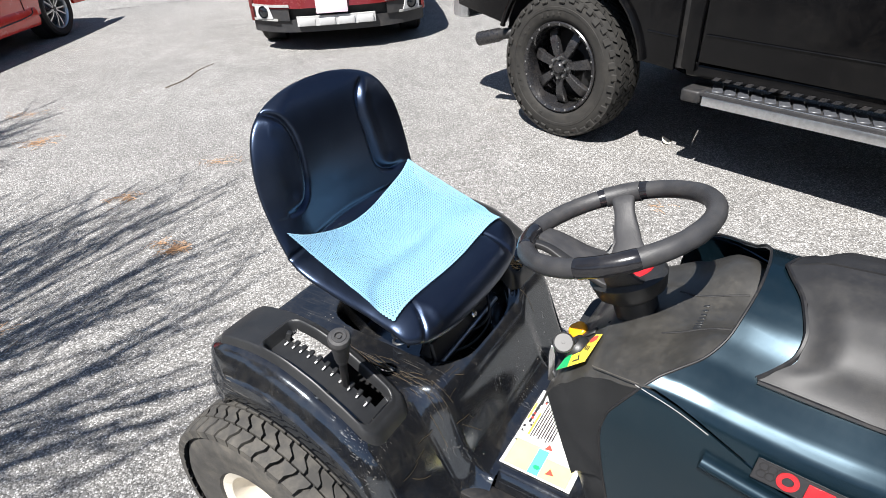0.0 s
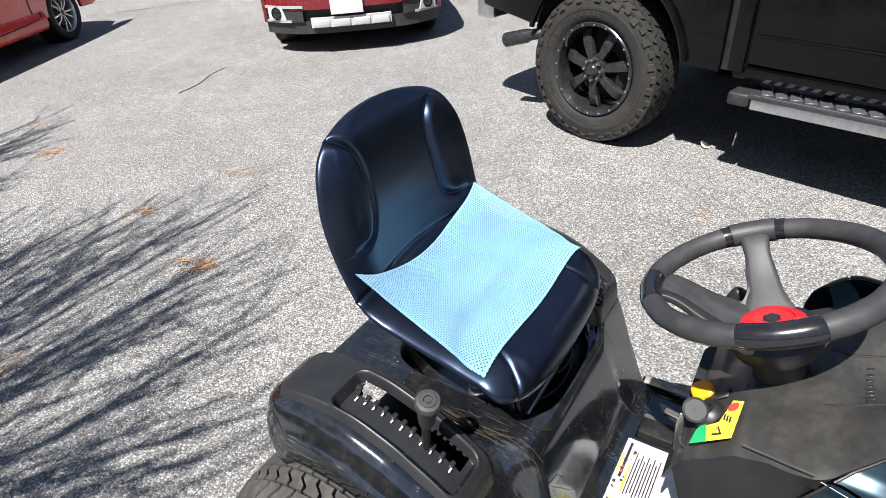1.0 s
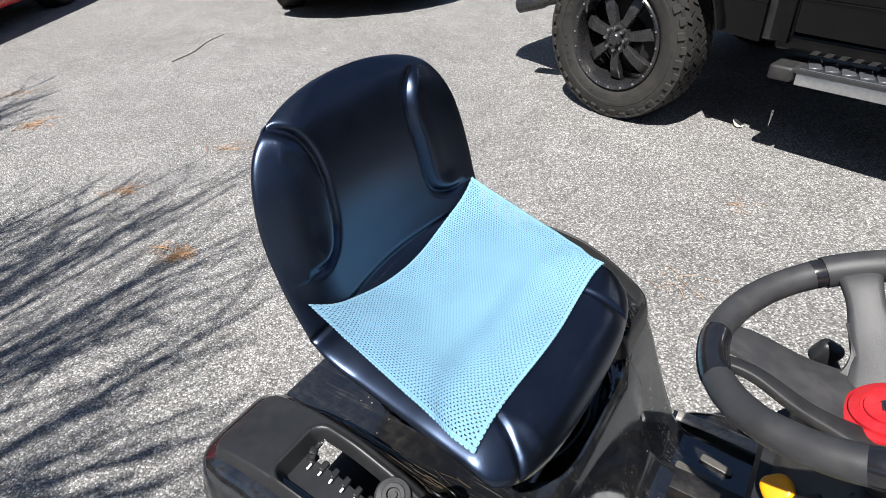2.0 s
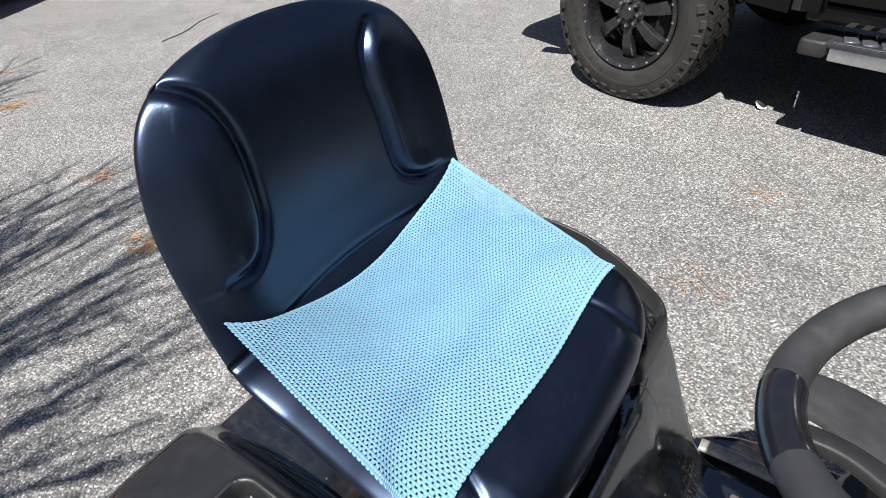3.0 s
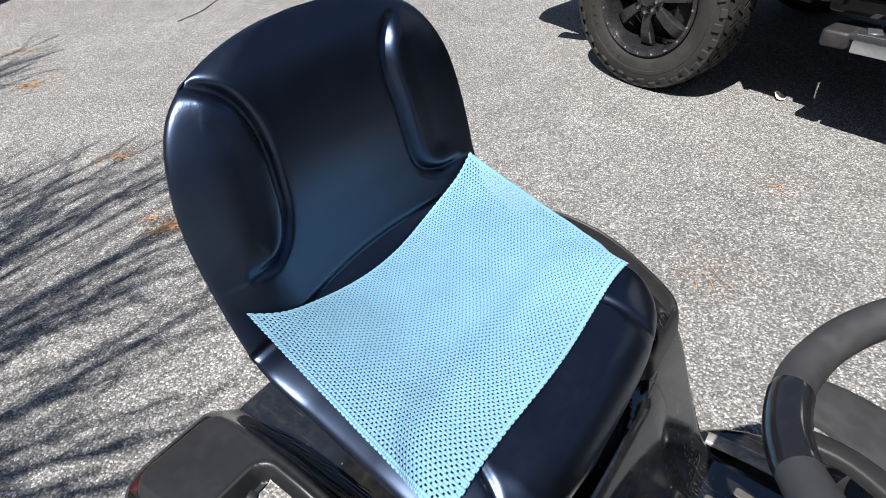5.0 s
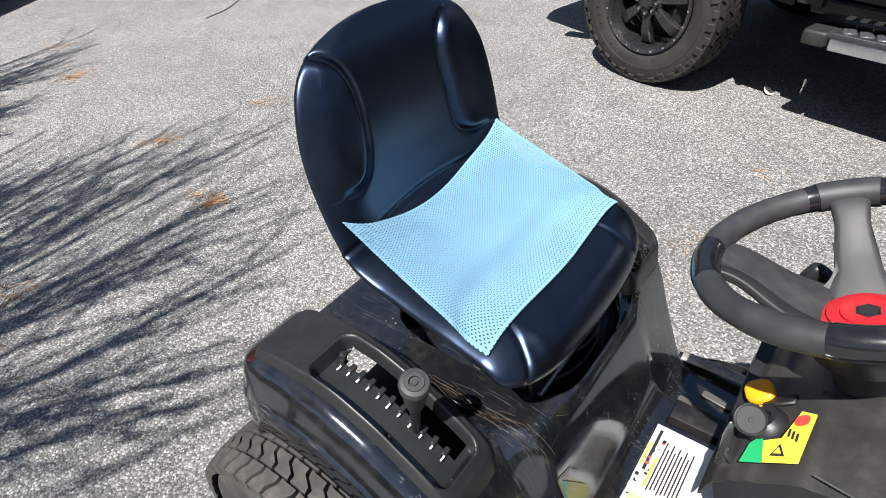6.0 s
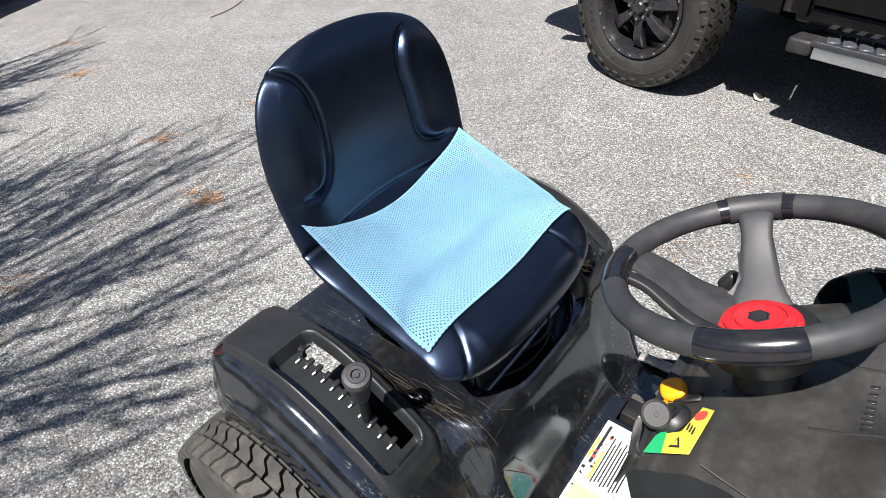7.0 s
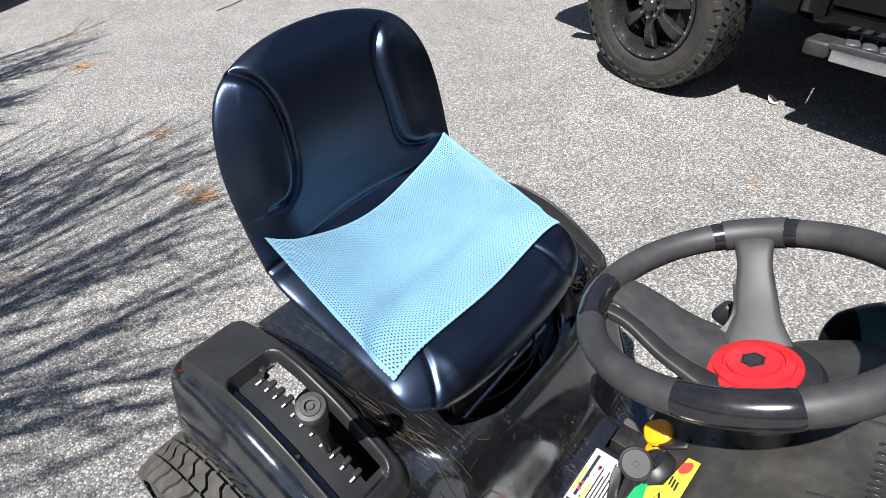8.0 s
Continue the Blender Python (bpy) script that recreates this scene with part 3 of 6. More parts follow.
def mat_keep(a, b):
    ua, vb = a * MAT_UNITS_S, b * MAT_UNITS_W
    u_, v_ = ua % 1.0, vb % 1.0
    da, db = min(ua, MAT_UNITS_S - ua), min(vb, MAT_UNITS_W - vb)
    # knotted, uneven border
    if da < 0.10 and not 0.2 < v_ < 0.8 or db < 0.10 and not 0.2 < u_ < 0.8:
        return False
    one = 0.28 < u_ < 0.72 and 0.28 < v_ < 0.58
    two = (u_ < 0.15 or u_ > 0.85) and (v_ < 0.15 or v_ > 0.85)
    return min(da, db) < 0.7 or not (one or two)


bm = sheet(MAT_UNITS_S * 7 + 1, MAT_UNITS_W * 7 + 1, mat_point, 0.0, mat_keep)
solo("seat_mat", bm, MAT, MOWER_AT, "light blue open-weave non-slip mat draped over the seat", "mat")

WORNPAD = material("worn_tread_pad", (0.075, 0.070, 0.062), 0.4, spec=0.5, grain=(40, 0.3))
# the grey holds both the wear and the lit sheen of the footboard's edge
WORNSHEEN = material("worn_grey_edge", (0.20, 0.19, 0.175), 0.32, spec=0.6, grain=(30, 0.3), dirt=(16, 0.8, (0.03, 0.027, 0.022)))

# floor between fender and dash
PADS = [(0.503, 0.310, 0.062), (0.478, 0.268, 0.088), (0.626, 0.338, 0.055)]


def floor_z(x, y):
    c = abs(y - MID_Y)
    z_ = lerp(0.358, 0.305, step_(0.128, 0.175, c))
    z_ -= 0.03 * step_(0.375, 0.40, c)
    return z_ + 0.10 * step_(0.80, 1.0, x) * (1 - step_(0.14, 0.2, c))


# fender body
ARCH = [(-0.27, 0.53), (-0.215, 0.585), (-0.16, 0.628), (-0.09, 0.655), (-0.01, 0.666), (0.06, 0.662), (0.13, 0.640), (0.20, 0.604), (0.25, 0.572), (0.29, 0.535), (0.325, 0.47), (0.36, 0.39), (0.40, 0.335), (0.44, 0.320)]
ARCH_L = [(-0.27, 0.44), (-0.20, 0.56), (-0.10, 0.65), (0.0, 0.692), (0.10, 0.704), (0.16, 0.695), (0.21, 0.674), (0.26, 0.642), (0.30, 0.612), (0.318, 0.588), (0.335, 0.53), (0.36, 0.45), (0.40, 0.345), (0.44, 0.320)]
MIDDLE = [(-0.27, 0.53), (-0.20, 0.565), (-0.10, 0.565), (0.0, 0.57), (0.25, 0.562), (0.308, 0.556), (0.335, 0.525), (0.36, 0.46), (0.385, 0.395), (0.41, 0.365), (0.44, 0.358)]


def even(table, spread):
    """The table as a quick, rounded-off function."""
    x0, x1, n = table[0][0], table[-1][0], 400
    raw = [curve(table, x0 + (x1 - x0) * i / n) for i in range(n + 1)]
    wide = max(1, int(spread / (x1 - x0) * n / 2))
    for _ in range(3):
        ext = [raw[0]] * wide + raw + [raw[-1]] * wide
        raw = [sum(ext[i:i + 2 * wide + 1]) / (2 * wide + 1) for i in range(n + 1)]

    def f(x):
        k = min(n - 1e-6, max(0.0, (x - x0) / (x1 - x0) * n))
        i = int(k)
        return raw[i] + (raw[i + 1] - raw[i]) * (k - i)
    return f


arch_z, arch_left_z, middle_z = even(ARCH, 0.035), even(ARCH_L, 0.03), even(MIDDLE, 0.03)
FEN_Y0, FEN_Y1, MID_Y = -0.352, 0.392, 0.03


def fender_z(x, y):
    mid = middle_z(x)
    right = 1 - step_(-0.185, -0.125, y)
    left = step_(0.212, 0.262, y)
    z_ = mid + (arch_z(x) - 0.014 - mid) * right + (arch_left_z(x) - 0.018 - mid) * left
    # rounded outer lips
    out = max(step_(0.296, 0.356, -y), step_(0.350, 0.392, y))
    z_ -= 0.050 * out * out
    # seat well
    e = (abs((x - 0.130) / 0.177) ** 4 + abs((y - 0.085) / 0.155) ** 4) ** 0.25
    z_ = lerp(z_, 0.455, 1 - step_(0.90, 1.055, e)) if z_ > 0.455 else z_
    return z_


def fender_plan(a, b):
    """Plan of the fender: its rear corners are round."""
    y = lerp(FEN_Y0, FEN_Y1, b)
    n = abs(2 * b - 1)
    x0 = -0.200 + 0.115 * max(0.0, (n - 0.74) / 0.26) ** 2.4
    return lerp(x0, 0.44, a), y


def fender_drop(x, y, a):
    """The rear edge rolls over."""
    return 0.050 * (1 - step_(0.0, 0.07, a)) ** 2


def fender_point(a, b):
    x, y = fender_plan(a, b)
    return (x, y, fender_z(x, y) - fender_drop(x, y, a))


def fender_keep(a, b):
    x, y = fender_plan(a, b)
    return not (-0.005 < x < 0.245 and -0.282 < y < -0.190)


fender = part("fender", sheet(210, 210, fender_point, 0.004, fender_keep), GLOSS, mower, "glossy black fender body streaked with dust and dried grass")


def skirt_ring(n=150):
    """The fender's edge from its right front round the rear to its left front."""
    out = []
    for i in range(n):
        t = i / (n - 1)
        a, b = (1 - t / 0.35, 0.0) if t < 0.35 else ((0.0, (t - 0.35) / 0.30) if t < 0.65 else ((t - 0.65) / 0.35, 1.0))
        out.append((Vector(fender_point(min(1, max(0, a)), b)), a))
    return out


EDGE = skirt_ring()


def skirt_point(s_, t):
    k = min(len(EDGE) - 1, int(round(s_ * (len(EDGE) - 1))))
    p, a = EDGE[k]
    fade = 1 - step_(0.62, 0.9, a)
    c = Vector((p.x - 0.1, p.y - 0.02, 0)).normalized()
    return p + Vector((c.x, c.y, 0)) * (0.006 * math.sin(math.pi * t * 0.8)) - Vector((0, 0, (0.004 + 0.052 * fade) * t))


part("fender_skirt", sheet(150, 7, skirt_point, 0.004), GLOSS, fender)
part("rear_panel", sheet(12, 30, lambda a, b: (-0.165 + 0.015 * math.sin(math.pi * a / 2), lerp(0.02, 0.29, b), 0.51 - 0.20 * a), 0.004), GLOSS, fender)

# dried grass stuck to the fender beside the seat and down its front slope
GRASS = material("dried_grass_film", (0.055, 0.043, 0.028), 0.9, spec=0.2, grain=(60, 0.4))
rnd = random.Random(21)
bm = bmesh.new()
for i in range(100):
    zone = rnd.random()
    if zone < 0.72:
        x, y, ang = rnd.uniform(-0.09, 0.33), rnd.gauss(-0.142, 0.012), rnd.gauss(4, 8)
    elif zone < 0.84:
        x, y, ang = rnd.gauss(0.325, 0.030), rnd.uniform(-0.27, -0.06), rnd.gauss(82, 12)
    elif zone < 0.90:
        x, y, ang = rnd.gauss(0.300, 0.015), rnd.uniform(0.24, 0.36), rnd.gauss(60, 30)
    else:
        x, y, ang = rnd.uniform(0.38, 0.56), rnd.uniform(-0.30, -0.12), rnd.gauss(10, 40)
    ln, wd, bend = rnd.uniform(0.010, 0.050), rnd.uniform(0.00010, 0.00026), rnd.gauss(0, 0.14)
    row = []
    for k in range(6):
        t = k / 5 - 0.5
        a = radians(ang) + bend * t
        px, py = x + ln * t * math.cos(a), y + ln * t * math.sin(a)
        nx, ny = -math.sin(a) * wd, math.cos(a) * wd
        row.append([bm.verts.new((px + q * nx, py + q * ny, (fender_z(px + q * nx, py + q * ny) if px < 0.43 else floor_z(px, py)) + 0.0042 + (0.0012 if q > 0 else 0.0))) for q in (-1, 1)])
    for p, q in zip(row, row[1:]):
        bm.faces.new((p[0], p[1], q[1], q[0]))
solo("dried_grass", bm, GRASS, MOWER_AT, "brown dried grass streaks stuck to the black mower fender", "grass", kind="stuff", smooth=False)

# matte panel with the cutting-height lever
PX0, PX1, PY0, PY1 = -0.140, 0.284, -0.308, -0.172


def panel_edge(x, y):
    hx, hy = (PX1 - PX0) / 2, (PY1 - PY0) / 2
    dx, dy = abs(x - (PX0 + PX1) / 2) - (hx - 0.035), abs(y - (PY0 + PY1) / 2) - (hy - 0.035)
    return 0.035 - math.hypot(max(dx, 0), max(dy, 0)) - 0.0 + min(max(dx, dy), 0) * -1


RX0, RX1, RY0, RY1 = 0.002, 0.252, -0.290, -0.200


def recess_edge(x, y):
    dx = abs(x - (RX0 + RX1) / 2) - ((RX1 - RX0) / 2 - 0.018)
    dy = abs(y - (RY0 + RY1) / 2) - ((RY1 - RY0) / 2 - 0.018)
    return 0.018 - math.hypot(max(dx, 0), max(dy, 0)) - min(max(dx, dy), 0)


def panel_point(a, b):
    x, y = lerp(PX0, PX1, a), lerp(PY0, PY1, b)
    z_ = arch_z(x) + 0.002
    e = panel_edge(x, y)
    z_ -= 0.045 * (1 - step_(-0.012, 0.014, e)) 
    r = recess_edge(x, y)
    z_ -= 0.022 * step_(-0.002, 0.006, r)
    z_ += 0.0025 * math.exp(-((r + 0.005) / 0.003) ** 2)
    return (x, y, z_)


def panel_keep(a, b):
    x, y = lerp(PX0, PX1, a), lerp(PY0, PY1, b)
    return panel_edge(x, y) > -0.016 and not (0.014 < x < 0.232 and -0.236 < y < -0.205)


panel = part("lever_panel", sheet(150, 80, panel_point, 0.003, panel_keep), MATTE, mower, "matte black lever panel with notched recess")
for i in range(11):
    x = 0.022 + 0.0195 * i
    z_ = arch_z(x) - 0.020
    part("notch", box((0.010, 0.016, 0.006), (x, -0.236, z_ + 0.001), 0.002, 1, rot=(0, 22, 0)), MATTE, panel)
    part("tick_mark", box((0.0030, 0.007 if i % 5 else 0.010, 0.0012), (x + 0.004, -0.249, z_ + 0.004), 0.0004, 1, rot=(0, 22, 0)), WHITEP, panel)
part("lever_stop", box((0.012, 0.012, 0.022), (0.022, -0.235, arch_z(0.02) - 0.008), 0.003, 2, rot=(0, 20, 20)), MATTE, panel)
lever = part("height_lever", tube([(0.150, -0.232, 0.47), (0.166, -0.240, 0.58), (0.180, -0.250, 0.66), (0.19, -0.258, 0.70)], 0.008, 10, 16), DARK, mower, "cutting-height lever with ribbed black knob")
KN = look((0.1975, -0.2635, 0.731), (0.1975 - 0.10, -0.2635 + 0.075, 0.731 - 0.40)) @ pose(0, 0, 0)
prof = [(0.0, 0.030), (0.004, 0.030), (0.0045, 0.027), (0.0075, 0.027), (0.008, 0.031), (0.0125, 0.031), (0.0135, 0.0295), (0.019, 0.0285), (0.0215, 0.024), (0.0205, 0.012), (0.018, 0.008)]
for k in range(6):
    prof += [(0.0178 - k * 0.0007, 0.005 - k * 0.009), (0.0162 - k * 0.0007, 0.001 - k * 0.009)]
prof += [(0.0115, -0.054), (0.0, -0.054)]
part("lever_knob", lathe(prof, 28, KN), RIMGRIP, lever, "dusty round knob with ribbed neck")

# left pod tray
def tray_point(a, b):
    x, y = lerp(0.02, 0.318, a), lerp(0.228, 0.384, b)
    z_ = arch_left_z(x) + 0.004
    ex, ey = min(a, 1 - a) * 0.298, min(b, 1 - b) * 0.156
    e = min(ex, ey) if max(ex, ey) > 0.03 else 0.03 - math.hypot(0.03 - ex, 0.03 - ey)
    z_ -= 0.05 * (1 - step_(0.0, 0.010, e)) ** 1.5
    z_ += 0.0025 * math.exp(-((e - 0.013) / 0.003) ** 2)
    z_ -= 0.024 * step_(0.016, 0.022, e)
    return (x, y, z_)


tray = part("side_tray", sheet(120, 70, tray_point, 0.003), MATTE, mower, "matte black side tray holding dry leaf litter")
bm = bmesh.new()
rnd = random.Random(5)
for i in range(60):
    x, y = rnd.uniform(0.258, 0.292), rnd.uniform(0.262, 0.295)
    box((rnd.uniform(0.008, 0.02), 0.003, 0.001), (x, y, arch_left_z(x) - 0.0175 + 0.0012 * (i % 5)), 0, 1, rot=(rnd.uniform(-20, 20), 25 + rnd.uniform(-15, 15), rnd.uniform(0, 180)), bm=bm)
tagged(solo("leaf_litter", bm, STRAW, MOWER_AT, "small heap of dry tan leaf bits in the mower tray", "leaves", kind="stuff", smooth=False))

part("footboard", sheet(130, 180, lambda a, b: (lerp(0.395, 1.02, a), lerp(-0.36, 0.42, b), floor_z(lerp(0.395, 1.02, a), lerp(-0.36, 0.42, b))), 0.004), GLOSS, mower, "glossy black floor pan with worn tread pads and scuffs")
for px, py, ln in PADS:
    part("tread_pad", prism(rounded(ln, 0.018, 0.005, 3), 0.004, 0.0015, 1, at=pose(px, py, floor_z(px, py) + 0.003, 0, 0, -8)), WORNPAD, mower)
part("edge_strip", tube([(0.405, 0.385, 0.318), (0.47, 0.383, 0.322), (0.52, 0.380, 0.324), (0.58, 0.377, 0.324)], 0.014, 12, 16, flat=0.5), WORNSHEEN, mower, "worn left footboard edge, its sheen kept in pale grey")


# warning sticker on the floor
def floor_patch(x0, x1, y0, y1, lift, nx=6, ny=6):
    return sheet(nx, ny, lambda a, b: (lerp(x0, x1, a), lerp(y0, y1, b), floor_z(lerp(x0, x1, a), lerp(y0, y1, b)) + lift), 0.0006)


ST_X, ST_Y0, ST_Y1 = 0.405, -0.088, 0.148
sticker = part("warning_sticker", floor_patch(ST_X, ST_X + 0.185, ST_Y0, ST_Y1, 0.0035, 10, 12), PAPER, mower, "white and yellow safety sticker with pictograms and fine print")
part("yellow_field", floor_patch(ST_X + 0.112, ST_X + 0.175, ST_Y0 + 0.004, ST_Y0 + 0.056, 0.0048), PALEYEL, sticker)
part("yellow_field", floor_patch(ST_X + 0.032, ST_X + 0.088, ST_Y0 + 0.004, ST_Y0 + 0.076, 0.0048), PALEYEL, sticker)
part("cyan_field", floor_patch(ST_X + 0.088, ST_X + 0.111, ST_Y0 + 0.004, ST_Y0 + 0.072, 0.0054), STCYAN, sticker)
part("black_heading", floor_patch(ST_X + 0.034, ST_X + 0.040, ST_Y0 + 0.128, ST_Y0 + 0.225, 0.0048), INK, sticker)
for i in range(9):
    part("print_line", floor_patch(ST_X + 0.054 + i * 0.0060, ST_X + 0.0568 + i * 0.0060, ST_Y0 + 0.092 + 0.004 * (i % 3), ST_Y0 + 0.205 - 0.007 * ((i * 2) % 4), 0.0048, 2, 4), INK, sticker)
for i in range(5):
    part("print_line", floor_patch(ST_X + 0.005 + i * 0.0042, ST_X + 0.0066 + i * 0.0042, ST_Y0 + 0.118, ST_Y0 + 0.222 - 0.008 * (i % 2), 0.0050, 2, 6), INK, sticker)
part("yellow_heading", floor_patch(ST_X + 0.0265, ST_X + 0.0315, ST_Y0 + 0.135, ST_Y0 + 0.190, 0.0052), STYEL, sticker)
part("yellow_heading", floor_patch(ST_X + 0.0470, ST_X + 0.0520, ST_Y0 + 0.095, ST_Y0 + 0.165, 0.0052), STYEL, sticker)
rnd = random.Random(11)
for i in range(16):
    a, b = rnd.uniform(0.026, 0.046), rnd.uniform(0.066, 0.20)
    part("pictogram", floor_patch(ST_X + a, ST_X + a + rnd.uniform(0.003, 0.007), ST_Y0 + b, ST_Y0 + b + rnd.uniform(0.003, 0.009), 0.0050, 2, 2), INK if i % 4 else STRED, sticker)
for a, b in ((0.012, 0.070), (0.012, 0.092)):
    for q in ((0, 0, 0.014, 0.0016), (0, 0.0144, 0.014, 0.016), (0, 0, 0.0016, 0.016), (0.0124, 0, 0.014, 0.016)):
        part("pictogram_frame", floor_patch(ST_X + a + q[0], ST_X + a + q[2], ST_Y0 + b + q[1], ST_Y0 + b + q[3], 0.0050, 2, 2), INK, sticker)
for a, b in ((0.098, 0.074), (0.124, 0.016)):
    part("warning_triangle", prism([(0, 0), (0.018, 0.004), (0.006, 0.017)], 0.0006, 0, at=pose(ST_X + a, ST_Y0 + b, 0.3640)), STRED, sticker)
part("green_mark", prism([(0.008 * math.cos(i), 0.006 * math.sin(i)) for i in (0, 1.05, 2.1, 3.14, 4.2, 5.2)], 0.0006, 0, at=pose(ST_X + 0.102, ST_Y0 + 0.022, 0.3650)), STGREEN, sticker)

# dash tower and dash
DASH = [(0.535, 0.660), (0.545, 0.700), (0.560, 0.728), (0.575, 0.746), (0.62, 0.793), (0.66, 0.814), (0.71, 0.832), (0.80, 0.858), (0.83, 0.862)]


def dash_half(x):
    return curve([(0.535, 0.135), (0.57, 0.148), (0.62, 0.160), (0.70, 0.184), (0.76, 0.165), (0.83, 0.125)], x)


def dash_point(a, b):
    x = lerp(0.535, 0.83, a)
    w = b * 2 - 1
    y = w * dash_half(x)
    z_ = curve(DASH, x) - 0.016 * abs(w) ** 6 - 0.006 * w * w
    # ring round the steering column
    z_ += 0.006 * (1 - step_(0.050, 0.085, math.hypot(x - 0.655, y)))
    # shallow channel whose flanks rise to the hood
    z_ += step_(0.70, 0.77, x) * (0.042 * step_(0.005, 0.115, abs(y)) - 0.014)
    return (x, y, z_)


dash = part("dash", sheet(90, 80, dash_point, 0.004), DASHPL, mower, "matte black dash moulding dulled by dust")


def tower_ring(z_):
    t = (z_ - 0.33) / 0.38
    h = lerp(0.085, 0.136, t ** 0.8)
    xr = lerp(0.615, 0.537, t)
    out = []
    for q in rounded(0.86 - xr, 2 * h, 0.045, 6):
        out.append((q[0] + (xr + 0.86) / 2, q[1], z_))
    return out


part("dash_tower", loft([tower_ring(0.33 + 0.38 * i / 14) for i in range(15)]), MATTE, mower, "matte black steering tower tapering to the floor")
for side in (-1, 1):
    part("dash_cheek", sheet(30, 16, lambda a, b, side=side: (lerp(0.545, 0.74, a) + 0.055 * b * (1 - a), side * (lerp(dash_half(lerp(0.545, 0.74, a)), 0.125 + 0.06 * a, b ** 1.3) - 0.001), curve(DASH, lerp(0.545, 0.74, a)) - 0.022 - lerp(0.20, 0.30, a) * b), 0.004), MATTE, dash)
# lines moulded in the dash top, with an embossed word too worn to read
for a, b in (((0.70, -0.075), (0.80, -0.065)), ((0.70, 0.035), (0.80, 0.045))):
    part("moulded_line", tube([(lerp(a[0], b[0], t), lerp(a[1], b[1], t), dash_point((lerp(a[0], b[0], t) - 0.535) / 0.295, (lerp(a[1], b[1], t) / dash_half(lerp(a[0], b[0], t)) + 1) / 2)[2] + 0.0005) for t in (0, 0.25, 0.5, 0.75, 1)], 0.0016, 6), GREYPL, dash)
for i in range(8):
    y = -0.062 + 0.0115 * i
    part("embossed_bar", box((0.011, 0.0050, 0.0012), (0.745, y, dash_point((0.745 - 0.535) / 0.295, (y / dash_half(0.745) + 1) / 2)[2] + 0.0004), 0.0004, 1, rot=(0, -22, 0)), MATTE, dash)
part("dash_seam", tube([(0.623, -0.157, 0.793), (0.655, -0.172, 0.806), (0.70, -0.190, 0.822)], 0.0009, 6, 10), WORNPAD, dash, "pale seam line")

# controls on the tilted face: x runs up the slope
FACE = pose(0.585, -0.090, 0.7595, 0, -45, 0)
decal = part("control_decal", prism([(-0.030, -0.052), (0.034, -0.058), (0.040, 0.012), (0.022, 0.020), (0.008, -0.020), (-0.016, -0.022)], 0.0010, 0.0003, 1, at=FACE @ pose(0.002, 0.0, 0.003)), STYEL, dash, "yellow and green control decal")
part("green_field", prism([(-0.031, -0.053), (-0.004, -0.056), (-0.012, -0.020), (-0.018, -0.018), (-0.026, -0.026)], 0.0006, 0, at=FACE @ pose(0.002, 0, 0.0043)), STGREEN, decal)
part("red_mark", prism(rounded(0.016, 0.016, 0.006, 4, 0.026, 0.004), 0.0006, 0, at=FACE @ pose(0.002, 0, 0.0043)), STRED, decal)
part("warning_triangle", prism([(0.002, -0.046), (0.018, -0.048), (0.010, -0.030)], 0.0006, 0, at=FACE @ pose(0.002, 0, 0.0043)), INK, decal)
part("triangle_field", prism([(0.0052, -0.0437), (0.0145, -0.0448), (0.0100, -0.0350)], 0.0004, 0, at=FACE @ pose(0.002, 0, 0.0052)), STYEL, decal)
for i in range(3):
    part("print_bar", box((0.0022, 0.011, 0.0006), (0.018 + 0.005 * i, -0.014 - 0.004 * i, 0.0048), 0, 1), INK, decal, at=FACE)
ign = part("ignition_switch", lathe([(0.0, 0.006), (0.010, 0.006), (0.012, 0.010), (0.019, 0.010), (0.024, 0.004), (0.025, -0.002)], 28, FACE @ pose(-0.014, 0.004, 0.004)), MATTE, dash, "ignition switch with plastic-headed key")
key = part("key", box((0.012, 0.0025, 0.024), (-0.014, 0.004, 0.018), 0.0008, 1), STEEL, ign, at=FACE)
KEYM = Matrix.Translation((0.5560, -0.103, 0.7680)) @ look((0, 0, 0), (-0.25, 0.62, -0.75)).to_3x3().to_4x4()
part("key_head", lathe([(0.0, 0.004), (0.0025, 0.004), (0.0028, 0.0032), (0.0150, 0.0032), (0.0158, 0.004), (0.0178, 0.003), (0.0185, 0.0), (0.0175, -0.003), (0.015, -0.004), (0.0, -0.004)], 28, KEYM), KEYGREY, ign, "dusty grey round key head")
part("key_tag", prism([(-0.0025, 0), (0.0025, 0), (0.0060, 0.018), (0.0062, 0.066), (0.0035, 0.074), (-0.0045, 0.072), (-0.0055, 0.020)], 0.0024, 0.0008, 1, at=pose(0.541, -0.113, 0.762, -97, 0, 25)), CHROME, ign, "bright metal key tag hanging from the ring")
knob = part("throttle_knob", prism(rounded(0.034, 0.030, 0.012, 5), 0.016, 0.005, 3, at=pose(0.560, -0.028, 0.735, 20, -35, 20)), YELLOW, dash, "yellow plastic throttle knob")
part("knob_tab", prism(rounded(0.024, 0.022, 0.009, 5), 0.020, 0.004, 3, at=pose(0.571, -0.044, 0.720, 10, -50, 10)), YELLOW, knob)
part("throttle_slot", box((0.05, 0.016, 0.006), (0.575, -0.043, 0.748), 0.002, 1, rot=(0, -45, 0)), DARK, dash)
brake = part("side_lever", tube([(0.62, 0.13, 0.72), (0.595, 0.128, 0.77), (0.575, 0.124, 0.805)], 0.008, 10, 10), MATTE, mower, "short black side lever beside the dash")
part("lever_handle", box((0.030, 0.020, 0.034), (0.565, 0.121, 0.822), 0.009, 3, rot=(0, 25, 10)), MATTE, brake)

